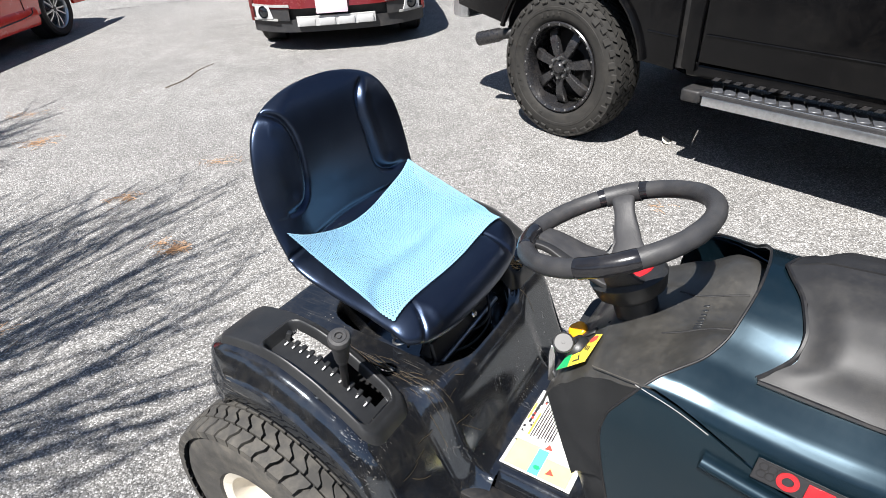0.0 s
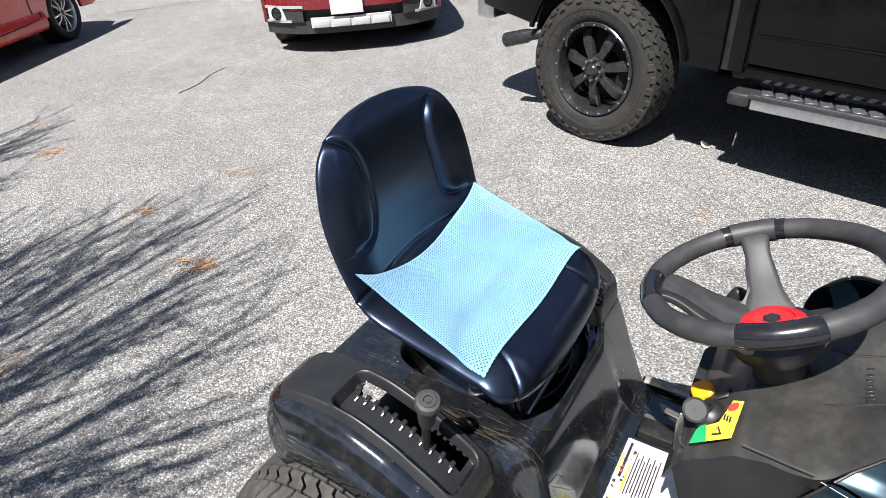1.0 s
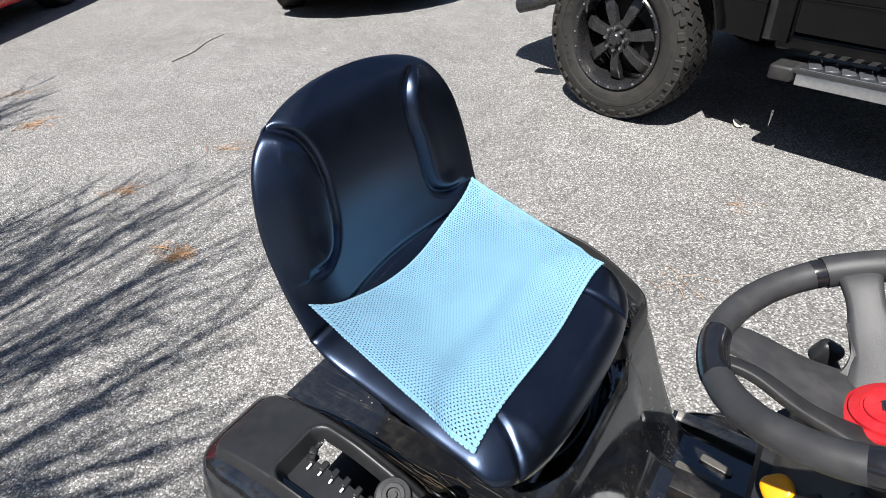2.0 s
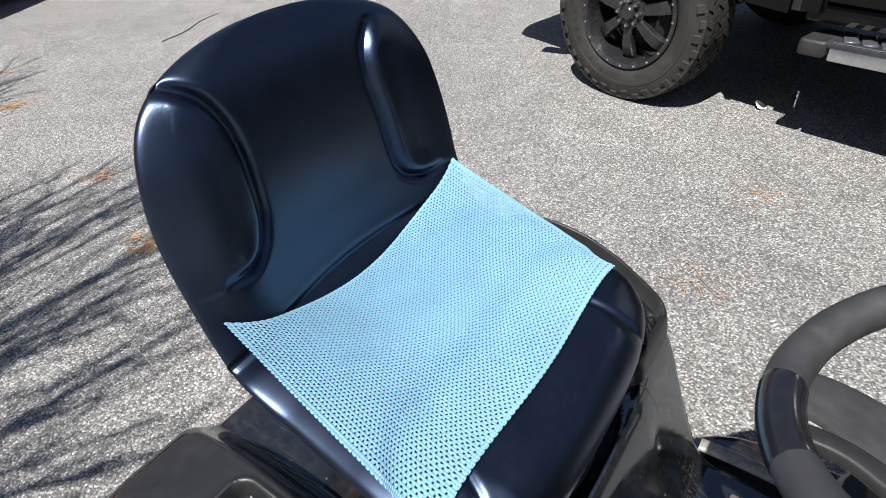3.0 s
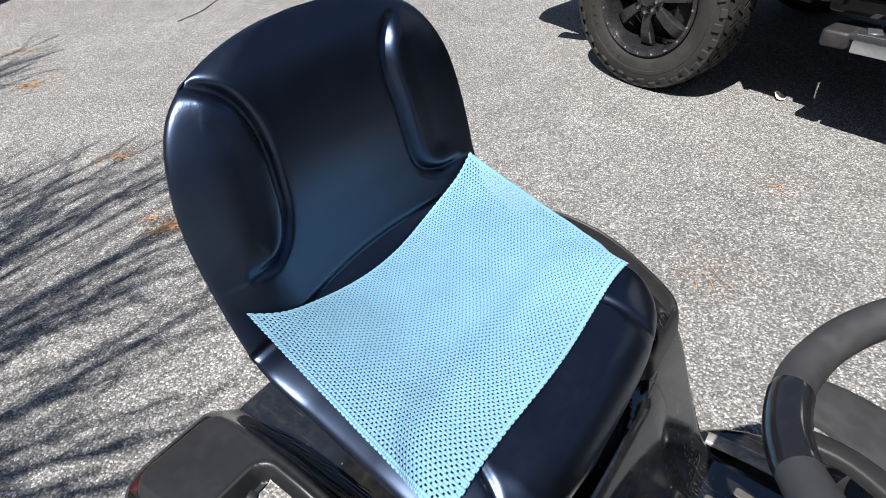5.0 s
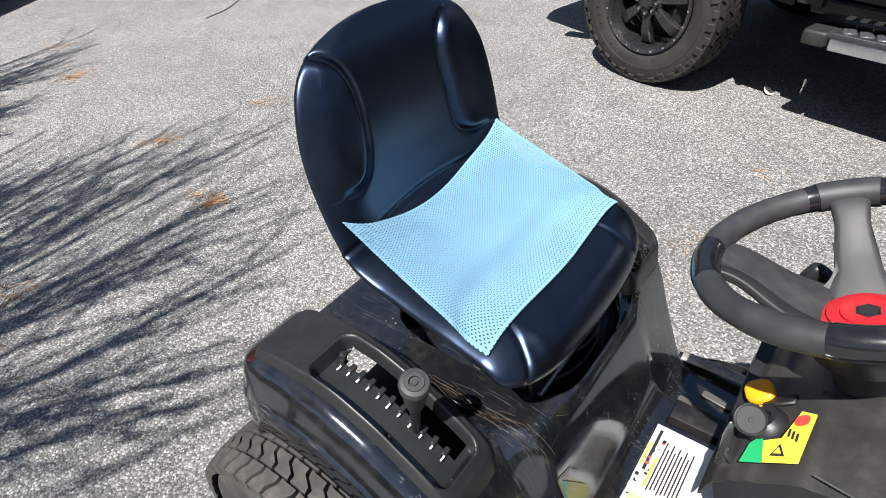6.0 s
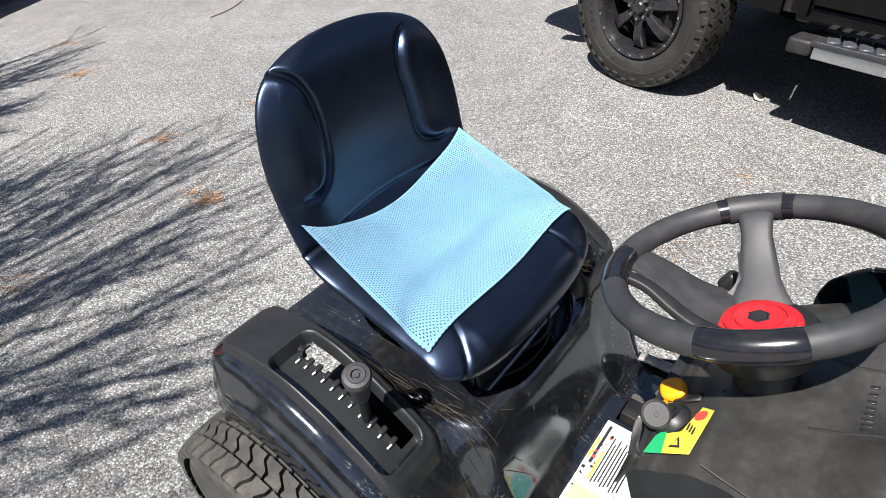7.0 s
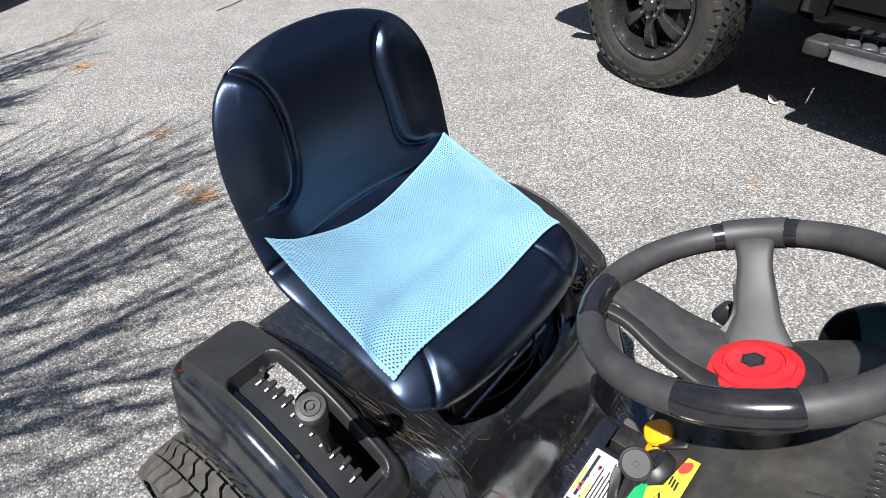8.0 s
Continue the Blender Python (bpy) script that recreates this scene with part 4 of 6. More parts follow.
# steering wheel
WHEEL = pose(0.592, -0.006, 0.955, -2.2, -20.5, 0) @ pose(0, 0, 0, 0, 0, 14)
RW, RT = 0.1470, 0.0150


def rim_ring(a, r):
    c, s = math.cos(a), math.sin(a)
    out = []
    for j in range(14):
        b = 2 * math.pi * j / 14
        k = RW + r * math.cos(b)
        out.append((k * c, k * s, r * 1.05 * math.sin(b)))
    return out


steer = part("steering_wheel", loft([rim_ring(2 * math.pi * i / 96, RT + 0.0005 * noise.noise(Vector((i * 0.4, 0, 0)))) for i in range(96)], loop=True, cap=False), RIMGRIP, mower, "black three-spoke steering wheel with grippy rim", at=WHEEL)
for mid, span in ((270, 34), (180, 30), (90, 36)):
    rings = []
    for i in range(19):
        a = radians(mid + span * (i / 18 - 0.5))
        e = min(i, 18 - i)
        rings.append(rim_ring(a, RT + (0.0007 if e > 0 else 0.0)))
    part("rim_sleeve", loft(rings), SLEEVE, steer)


# the upper spoke wraps round the rim between the two ends of its sleeve
part("spoke_saddle", bevel(loft([rim_ring(radians(90 + 25 * (i / 14 - 0.5)), RT + 0.0022) for i in range(15)]), 0.001, 2, 50), RIMGRIP, steer)


def arm(points, widths, thick, n=20):
    """A flat arm along points, with its widths across the wheel plane."""
    path = spline(points, n)
    rings = []
    for i, q in enumerate(path):
        d = (path[min(i + 1, n - 1)] - path[max(i - 1, 0)])
        side = Vector((-d.y, d.x, 0)).normalized()
        upv = d.normalized().cross(side).normalized()
        if upv.z < 0:
            upv = -upv
        w = curve(widths, i / (n - 1)) / 2
        ring = []
        for k in range(16):
            a = 2 * math.pi * k / 16
            cx = math.copysign(abs(math.cos(a)) ** 0.45, math.cos(a))
            cz = math.copysign(abs(math.sin(a)) ** 0.6, math.sin(a))
            ring.append(q + side * (w * cx) + upv * (thick / 2 * cz))
        rings.append(ring)
    return loft(rings)


part("spoke", arm([(0, 0.155, 0.002), (0, 0.125, -0.010), (0, 0.085, -0.050), (0, 0.03, -0.094)], [(0, 0.086), (0.10, 0.060), (0.22, 0.042), (0.45, 0.035), (0.75, 0.046), (1, 0.08)], 0.016, 28), RIMGRIP, steer)
part("spoke", arm([(0, -0.152, 0.0), (0, -0.125, -0.012), (0, -0.085, -0.050), (0, -0.03, -0.094)], [(0, 0.060), (0.15, 0.042), (0.4, 0.032), (0.75, 0.046), (1, 0.07)], 0.013), RIMGRIP, steer)
part("spoke", arm([(-0.148, 0.034, 0.0), (-0.120, 0.036, -0.012), (-0.075, 0.027, -0.052), (-0.015, 0.012, -0.094)], [(0, 0.050), (0.3, 0.050), (0.65, 0.068), (1, 0.11)], 0.010), RIMGRIP, steer)
part("spoke_rib", arm([(-0.146, -0.004, 0.0), (-0.112, -0.011, -0.016), (-0.070, -0.027, -0.052), (-0.01, -0.036, -0.094)], [(0, 0.016), (0.3, 0.016), (0.7, 0.020), (1, 0.04)], 0.012), GREYPL, steer)


def spoke_fillet(a, b):
    """The hollow curve between the upright spoke and the broad one."""
    t = radians(-78 * a)
    edge = Vector((-0.054 + 0.038 * math.cos(t), 0.096 + 0.038 * math.sin(t), 0))
    q = edge.lerp(Vector((-0.008, 0.050, 0)), b)
    return (q.x, q.y, curve([(0.03, -0.092), (0.06, -0.070), (0.085, -0.048), (0.125, -0.008)], math.hypot(q.x, q.y)) - 0.018 * a)


part("spoke_fillet", sheet(14, 8, spoke_fillet, 0.009), RIMGRIP, steer)
part("hub", lathe([(0.0, -0.048), (0.046, -0.048), (0.058, -0.052), (0.063, -0.060), (0.056, -0.085), (0.036, -0.10), (0.036, -0.12)], 40), MATTE, steer, at=pose(0, 0, -0.029))
cap_ = part("hub_cap", lathe([(0.0, -0.037), (0.026, -0.037), (0.0265, -0.0395), (0.0292, -0.0395), (0.0298, -0.037), (0.039, -0.039), (0.0395, -0.0425), (0.0420, -0.0425), (0.046, -0.044), (0.0475, -0.051)], 48), RED, steer, "red round centre cap with a dark six-sided mark", at=pose(0, 0, -0.030) @ Matrix.Diagonal((0.95, 0.95, 1.0, 1.0)))
part("hexagon_mark", prism([(0.0115 * math.cos(radians(60 * i + 30)), 0.0115 * math.sin(radians(60 * i + 30))) for i in range(6)], 0.0012, 0.0002, 1, at=pose(0, 0, -0.0372)), INK, cap_)
for i in range(6):
    a = radians(60 * i + 30)
    part("mark_blade", prism([(0.0, 0.0), (0.012, 0.0), (0.010, 0.0026), (0.0, 0.0022)], 0.0010, 0, at=pose(0.0117 * math.cos(a), 0.0117 * math.sin(a), -0.0370, 0, 0, 60 * i + 30 + 112)), INK, cap_)
column = part("steering_column", lathe([(0.030, 0.0), (0.034, -0.02), (0.036, -0.04), (0.040, -0.06), (0.043, -0.085), (0.050, -0.11), (0.054, -0.13)], 32, WHEEL @ pose(0, 0, -0.118)), MATTE, mower, "black steering column boot")
for i in range(4):
    part("boot_rib", box((0.010, 0.006, 0.05), (0.047 * math.cos(1.2 + i * 0.5), -0.047 * math.sin(1.2 + i * 0.5), -0.185), 0.002, 1), MATTE, column, at=WHEEL)

# hood
HALF = [(0.235, 0.46, 0.720), (0.240, 0.56, 0.705), (0.241, 0.66, 0.684), (0.240, 0.73, 0.668), (0.238, 0.775, 0.668), (0.2345, 0.798, 0.676), (0.2335, 0.802, 0.678), (0.230, 0.820, 0.690), (0.2245, 0.838, 0.702), (0.216, 0.852, 0.714), (0.203, 0.863, 0.728), (0.185, 0.872, 0.748), (0.160, 0.884, 0.772), (0.130, 0.903, 0.790), (0.100, 0.926, 0.800), (0.065, 0.945, 0.808), (0.030, 0.956, 0.812), (0.0, 0.959, 0.813)]
HN = len(HALF) - 1


def hood_half(k):
    i = min(HN - 1, int(k))
    t = k - i
    return [lerp(HALF[i][c], HALF[i + 1][c], t) for c in range(3)]


def hood_at(side, k, x):
    """Surface point: side -1 right, +1 left; k runs from the lower edge to the crown."""
    y, z_, x0 = hood_half(k)
    crown = (z_ - 0.80) / 0.16
    y *= curve([(0.7, 1.0), (0.95, 1.03), (1.2, 0.99), (1.46, 0.84)], x)
    if z_ > 0.80:
        z_ += crown * curve([(0.81, 0.0), (0.95, 0.026), (1.1, 0.022), (1.3, -0.02), (1.46, -0.09)], x)
    z_ -= curve([(0.75, 0.0), (0.95, 0.035), (1.2, 0.055), (1.46, 0.075)], x) * (1 if z_ > 0.5 else 0.3)
    return Vector((x, side * y, z_))


def seam_k(x):
    """Where the hood parts from the side panel: the seam climbs towards the dash."""
    return max(6.1, 8.8 - max(0.0, x - 0.69) * 13.0)


def hood_patch(k0, k1, side, nk, lift=0.0, x_of=None, xe=1.46, nx=60, thick=0.004):
    def f(a, b):
        k = lerp(k0, k1, b)
        x0 = x_of(k) if x_of else hood_half(k)[2]
        x = lerp(x0, xe, a ** 1.15)
        if not x_of:
            seam = seam_k(x)
            k = lerp(seam + 0.12, k1, b) if k0 > 0 else lerp(k0, seam - 0.12, b)
            x = lerp(hood_half(k)[2], xe, a ** 1.15)
        p = hood_at(side, k, x)
        if lift:
            p2, p3 = hood_at(side, min(HN, k + 0.05), x), hood_at(side, max(0, k - 0.05), x)
            d = p2 - p3
            nrm = Vector((0, -d.z * side, d.y * side)).normalized()
            if nrm.z < 0:
                nrm = -nrm
            p += nrm * (lift + 0.016 * step_(k0, k0 + 1.6, k) * step_(0.0, 0.12, a))
        return p
    return sheet(nx, nk, f, thick)


bm = hood_patch(6.25, HN, -1, 40)
join(bm, hood_patch(6.25, HN, 1, 40))
bmesh.ops.remove_doubles(bm, verts=bm.verts[:], dist=1e-5)
hood = part("hood", bm, HOOD, mower, "glossy blue-black hood with a sun streak along its shoulder")
for side in (-1, 1):
    sp = part("side_panel", hood_patch(0, 5.9, side, 26), HOOD, hood, "glossy blue-black side panel below the hood seam")
    part("panel_ridge", tube([hood_at(side, 4.7, x) + Vector((0, side * 0.002, 0)) for x in (0.80, 0.87, 0.95, 1.05, 1.2, 1.4)], 0.015, 12, 24, flat=0.7), HOOD, sp)
    part("panel_edge", tube([hood_at(side, k, hood_half(k)[2] - 0.001) for k in (0.5, 1.5, 2.5, 3.5, 4.5, 5.5, 6.5, 7.5, 8.6)], 0.0020, 8, 30), DARK, sp)
    # pale grey thread drawn in place of the glint on the seam's edge
    part("seam_edge", tube([hood_at(side, seam_k(x), x) + Vector((0, side * 0.001, 0)) for x in (0.70, 0.72, 0.74, 0.76, 0.78, 0.80)], 0.0006, 8, 24), TRAYGREY, sp, "pale seam line")
INSERT_X = [(12.0, 0.836), (12.3, 0.846), (13.2, 0.872), (14.0, 0.876), (15.0, 0.868), (16.2, 0.846), (17.0, 0.836)]
bm = hood_patch(12.0, HN, -1, 30, 0.006, lambda k: curve(INSERT_X, k), 1.40, 50, 0.005)
join(bm, hood_patch(12.0, HN, 1, 30, 0.006, lambda k: curve(INSERT_X, k), 1.40, 50, 0.005))
bmesh.ops.remove_doubles(bm, verts=bm.verts[:], dist=1e-5)
ins = part("hood_insert", bm, GREYPL, hood, "matte dark grey panel set into the hood top")
for side in (-1, 1):
    # dark tubes added to draw the black gap round the insert
    part("insert_gasket", tube([hood_at(side, k, curve(INSERT_X, k) - 0.002) + Vector((0, 0, 0.004)) for k in (12.0, 12.3, 12.8, 13.3, 14.0, 14.7, 15.4, 16.2, 17.0)], 0.0035, 6, 30), DARK, ins)
    part("insert_gasket", tube([hood_at(side, 11.95, x) + Vector((0, side * 0.002, 0.003)) for x in (0.836, 0.95, 1.1, 1.25, 1.4)], 0.0035, 6, 20), DARK, ins)
    part("hood_edge", tube([hood_at(side, k, hood_half(k)[2] - 0.001) for k in (8.9, 9.5, 10, 11, 12, 13, 14, 15, 16, 17)], 0.0020, 8, 40), DARK, hood)
# badge on the hood flank
def badge_m(x, k):
    p = hood_at(-1, k, x)
    ex = (hood_at(-1, k, x + 0.02) - hood_at(-1, k, x - 0.02)).normalized()
    ey = (hood_at(-1, k + 0.3, x) - hood_at(-1, k - 0.3, x)).normalized()
    ez = ex.cross(ey).normalized()
    ey = ez.cross(ex)
    return Matrix.Translation(p + ez * 0.004) @ Matrix((ex, ey, ez)).transposed().to_4x4()


BM = badge_m(0.935, 7.3)
badge = part("badge", prism(rounded(0.155, 0.030, 0.003, 3), 0.0012, 0.0004, 1), INK, hood, "dark badge with red ring and bars", at=BM)
for q in ((0, 0.0145, 0.155, 0.0014), (0, -0.0145, 0.155, 0.0014), (-0.077, 0, 0.0014, 0.030)):
    part("badge_border", box((q[2], q[3], 0.001), (q[0], q[1], 0.0016), 0.0002, 1), GREYPL, badge)
ringp = [(0.0125, 0.0), (0.0125, 0.0016), (0.0065, 0.0016), (0.0065, 0.0)]
part("red_ring", lathe(ringp, 24, pose(-0.040, 0, 0.0014), closed=True), RED, badge)
part("red_bar", box((0.028, 0.020, 0.0015), (-0.006, 0, 0.002), 0.0003, 1), RED, badge)
part("red_bar", box((0.034, 0.020, 0.0015), (0.040, 0, 0.002), 0.0003, 1), RED, badge)
for i in range(5):
    part("hexagon_line", lathe([(0.0062, 0), (0.0062, 0.0008), (0.0052, 0.0008), (0.0052, 0)], 6, pose(-0.068 + 0.0095 * (i // 2), 0.006 - 0.011 * (i % 2), 0.0012), closed=True), GREYPL, badge)
# closed nose with grille and lamps
nose = part("nose", loft([[(1.455, y * 0.84, z_) for y, z_ in ((-0.235, 0.42), (-0.24, 0.6), (-0.22, 0.75), (-0.1, 0.80), (0, 0.81), (0.1, 0.80), (0.22, 0.75), (0.24, 0.6), (0.235, 0.42))], [(1.50, y * 0.74, z_) for y, z_ in ((-0.22, 0.44), (-0.23, 0.58), (-0.2, 0.70), (-0.1, 0.745), (0, 0.75), (0.1, 0.745), (0.2, 0.70), (0.23, 0.58), (0.22, 0.44))]]), MATTE, mower, "black nose with grille")
for i in range(6):
    part("grille_slat", box((0.008, 0.22, 0.010), (1.503, 0, 0.48 + 0.022 * i), 0.002, 1), GREYPL, nose)
for yy in (-0.12, 0.12):
    part("headlamp", lathe([(0, 0.012), (0.02, 0.010), (0.034, 0.004), (0.036, 0)], 20, pose(1.492, yy, 0.665, 0, 78, 0)), LENS, nose)
# frame and cutting deck
bm = box((1.25, 0.05, 0.08), (0.80, -0.16, 0.30), 0.004)
box((1.25, 0.05, 0.08), (0.80, 0.22, 0.30), 0.004, bm=bm)
box((0.3, 0.34, 0.14), (0.02, 0.03, 0.30), 0.02, bm=bm)
part("chassis", bm, DARK, mower, "dark steel frame under the body")
part("engine", box((0.42, 0.30, 0.30), (1.14, 0.02, 0.50), 0.04, 3), DARK, mower)
deck = [(0.62 + 0.32 * math.copysign(abs(math.cos(2 * math.pi * i / 40)) ** 0.6, math.cos(2 * math.pi * i / 40)), 0.06 + 0.50 * math.copysign(abs(math.sin(2 * math.pi * i / 40)) ** 0.6, math.sin(2 * math.pi * i / 40))) for i in range(40)]
part("cutting_deck", prism(deck, 0.11, 0.02, 3, at=pose(0, 0, 0.09)), GLOSS, mower, "black steel cutting deck")
part("axle", tube([(0.045, -0.30, 0.255), (0.045, 0.36, 0.255)], 0.02, 12), DARK, mower)
part("axle", tube([(1.22, -0.36, 0.19), (1.22, 0.36, 0.19)], 0.018, 12), DARK, mower)


def mower_tyre(R, W, rim):
    """Carcass of a tyre lying about z."""
    h = W / 2
    bm = lathe([(rim, -h * 0.80), (rim + 0.012, -h * 0.92), ((R + rim) / 2, -h), (R - 0.035, -h * 0.96), (R - 0.012, -h * 0.80), (R - 0.006, -h * 0.4), (R - 0.006, 0), (R - 0.006, h * 0.4), (R - 0.012, h * 0.80), (R - 0.035, h * 0.96), ((R + rim) / 2, h), (rim + 0.012, h * 0.92), (rim, h * 0.80)], 72)
    return bm


def tread(R, W, steps, rows, depth):
    """Rows of Z-shaped turf lugs parted by narrow zigzag grooves, neighbours mirrored."""
    bm = bmesh.new()
    wid = W * 1.02 / rows
    # stations across a lug, with the run of its leading and trailing edges round the tyre
    bend = ((-0.47, 0.00), (-0.20, 0.05), (0.16, 0.55), (0.47, 0.60))
    for r in range(rows):
        flip = 1 if r % 2 else -1
        shoulder = r in (0, rows - 1)
        for i in range(steps):
            outline = []
            for gap, run in ((0.075, bend), (0.925, bend[::-1])):
                for cw, ca in run:
                    ca = ca * (0.55 if shoulder else 1.0)
                    pinch = 0.06 if gap > 0.5 and abs(cw) < 0.3 else 0.0
                    outline.append((ca + gap - pinch, cw * flip * (0.93 if not shoulder else 0.97)))
            lo, hi = [], []
            for ca, cw in outline:
                a = 2 * math.pi * (i + 0.37 * r + ca) / steps
                w = (r - (rows - 1) / 2 + cw) * wid
                k = R + depth - 0.034 * max(0.0, abs(w) / (W / 2) - 0.50) ** 1.7
                lo.append(bm.verts.new(((k - 0.018) * math.cos(a), (k - 0.018) * math.sin(a), w)))
                hi.append(bm.verts.new((k * math.cos(a), k * math.sin(a), w * 0.995)))
            for q in range(3):
                bm.faces.new((hi[q], hi[q + 1], hi[6 - q], hi[7 - q]))
            for q in range(8):
                bm.faces.new((lo[q], lo[(q + 1) % 8], hi[(q + 1) % 8], hi[q]))
    return bm


def block_tread(R, W, steps, offs, length, wid, skew, depth):
    bm = bmesh.new()
    for i in range(steps):
        for r, off in enumerate(offs):
            a0 = 2 * math.pi * (i + (0.5 if r % 2 else 0.0)) / steps
            da = 2 * math.pi / steps * length / 2
            sk = skew * (1 if r % 2 else -1)
            lo, hi = [], []
            for ca, cw in ((-1, -1), (1, -1), (1, 1), (-1, 1)):
                a = a0 + da * ca + sk * cw * 2 * math.pi / steps
                w = off + wid / 2 * cw
                drop = 0.012 * max(0.0, (abs(w) / (W / 2)) - 0.55) ** 2 * 6
                lo.append(bm.verts.new(((R - 0.014) * math.cos(a), (R - 0.014) * math.sin(a), w)))
                k = R + depth - drop
                hi.append(bm.verts.new((k * math.cos(a), k * math.sin(a), w)))
            bm.faces.new(hi)
            for q in range(4):
                bm.faces.new((lo[q], lo[(q + 1) % 4], hi[(q + 1) % 4], hi[q]))
    return bm


def add_wheel(name, x, y, R, W, rim, side, steps, rows, label):
    m = pose(x, y, R, 90 * side, 0, 0)      # local +z looks outward
    w = part(name, lathe([(0.0, W * 0.16), (0.022, W * 0.18), (0.026, W * 0.10), (rim * 0.45, W * 0.06), (rim * 0.62, W * 0.14), (rim * 0.80, W * 0.10), (rim * 0.90, W * 0.40), (rim + 0.006, W * 0.44), (rim + 0.008, W * 0.41), (rim * 0.96, W * 0.34), (rim * 0.95, -W * 0.4)], 48), CREAM, mower, label, at=m)
    part("tyre", mower_tyre(R - 0.006, W, rim), RUBBER, w, "dusty turf tyre")
    part("tread", tread(R - 0.008, W, steps, rows, 0.008), RUBBER, w)
    for i in range(5):
        a = 2 * math.pi * i / 5
        part("wheel_bolt", lathe([(0, 0.008), (0.007, 0.007), (0.008, 0)], 6, pose(0.045 * math.cos(a), 0.045 * math.sin(a), W * 0.075)), STEEL, w)


add_wheel("rear_wheel", 0.040, -0.325, 0.274, 0.212, 0.130, 1, 46, 6, "cream steel rear wheel with dusty turf tyre")
add_wheel("rear_wheel", 0.040, 0.372, 0.274, 0.212, 0.130, -1, 46, 6, "cream steel rear wheel with dusty turf tyre")
add_wheel("front_wheel", 1.22, -0.40, 0.190, 0.150, 0.085, 1, 26, 4, "cream steel front wheel with dusty turf tyre")
add_wheel("front_wheel", 1.22, 0.40, 0.190, 0.150, 0.085, -1, 26, 4, "cream steel front wheel with dusty turf tyre")


# ---- pickup truck ----
# Its axes: x ahead, y to its left, from the ground under the right rear hub.
truck = top("pickup_truck", pose(1.857, 3.576, 0.0, 0, 0, -61.9), "black lifted pickup truck with all-terrain tyres and running board", "truck")
SIDE_Y = 0.032


def side_panel_(outline, y, depth, b=0.006):
    """An outline in x and z, thickened outward (towards -y) from y."""
    return prism(outline, depth, b, 2, at=pose(0, y, 0, 90, 0, 0))


def arch(cx, cz, r, a0, a1, n=14):
    return [(cx + r * math.cos(radians(lerp(a0, a1, i / (n - 1)))), cz + r * math.sin(radians(lerp(a0, a1, i / (n - 1))))) for i in range(n)]


WIDTH = 1.93
BED = [(-0.92, 1.36), (-0.92, 0.70), (-0.50, 0.625)] + arch(0, 0.47, 0.515, 162, 12) + [(0.50, 0.555), (0.70, 0.535), (0.700, 1.36)]
CORNER = [(0.735, 0.56), (0.812, 0.548), (0.818, 1.36), (0.732, 1.36)]
DOOR1 = [(0.826, 0.60), (1.90, 0.575), (1.90, 1.36), (0.832, 1.36)]
DOOR2 = [(1.918, 0.575), (2.98, 0.565), (2.98, 1.36), (1.918, 1.36)]
FENDER = [(2.995, 0.56), (3.12, 0.56)] + arch(3.62, 0.47, 0.515, 170, 12) + [(4.20, 0.60), (4.42, 0.64), (4.42, 1.15), (4.1, 1.24), (2.995, 1.36)]
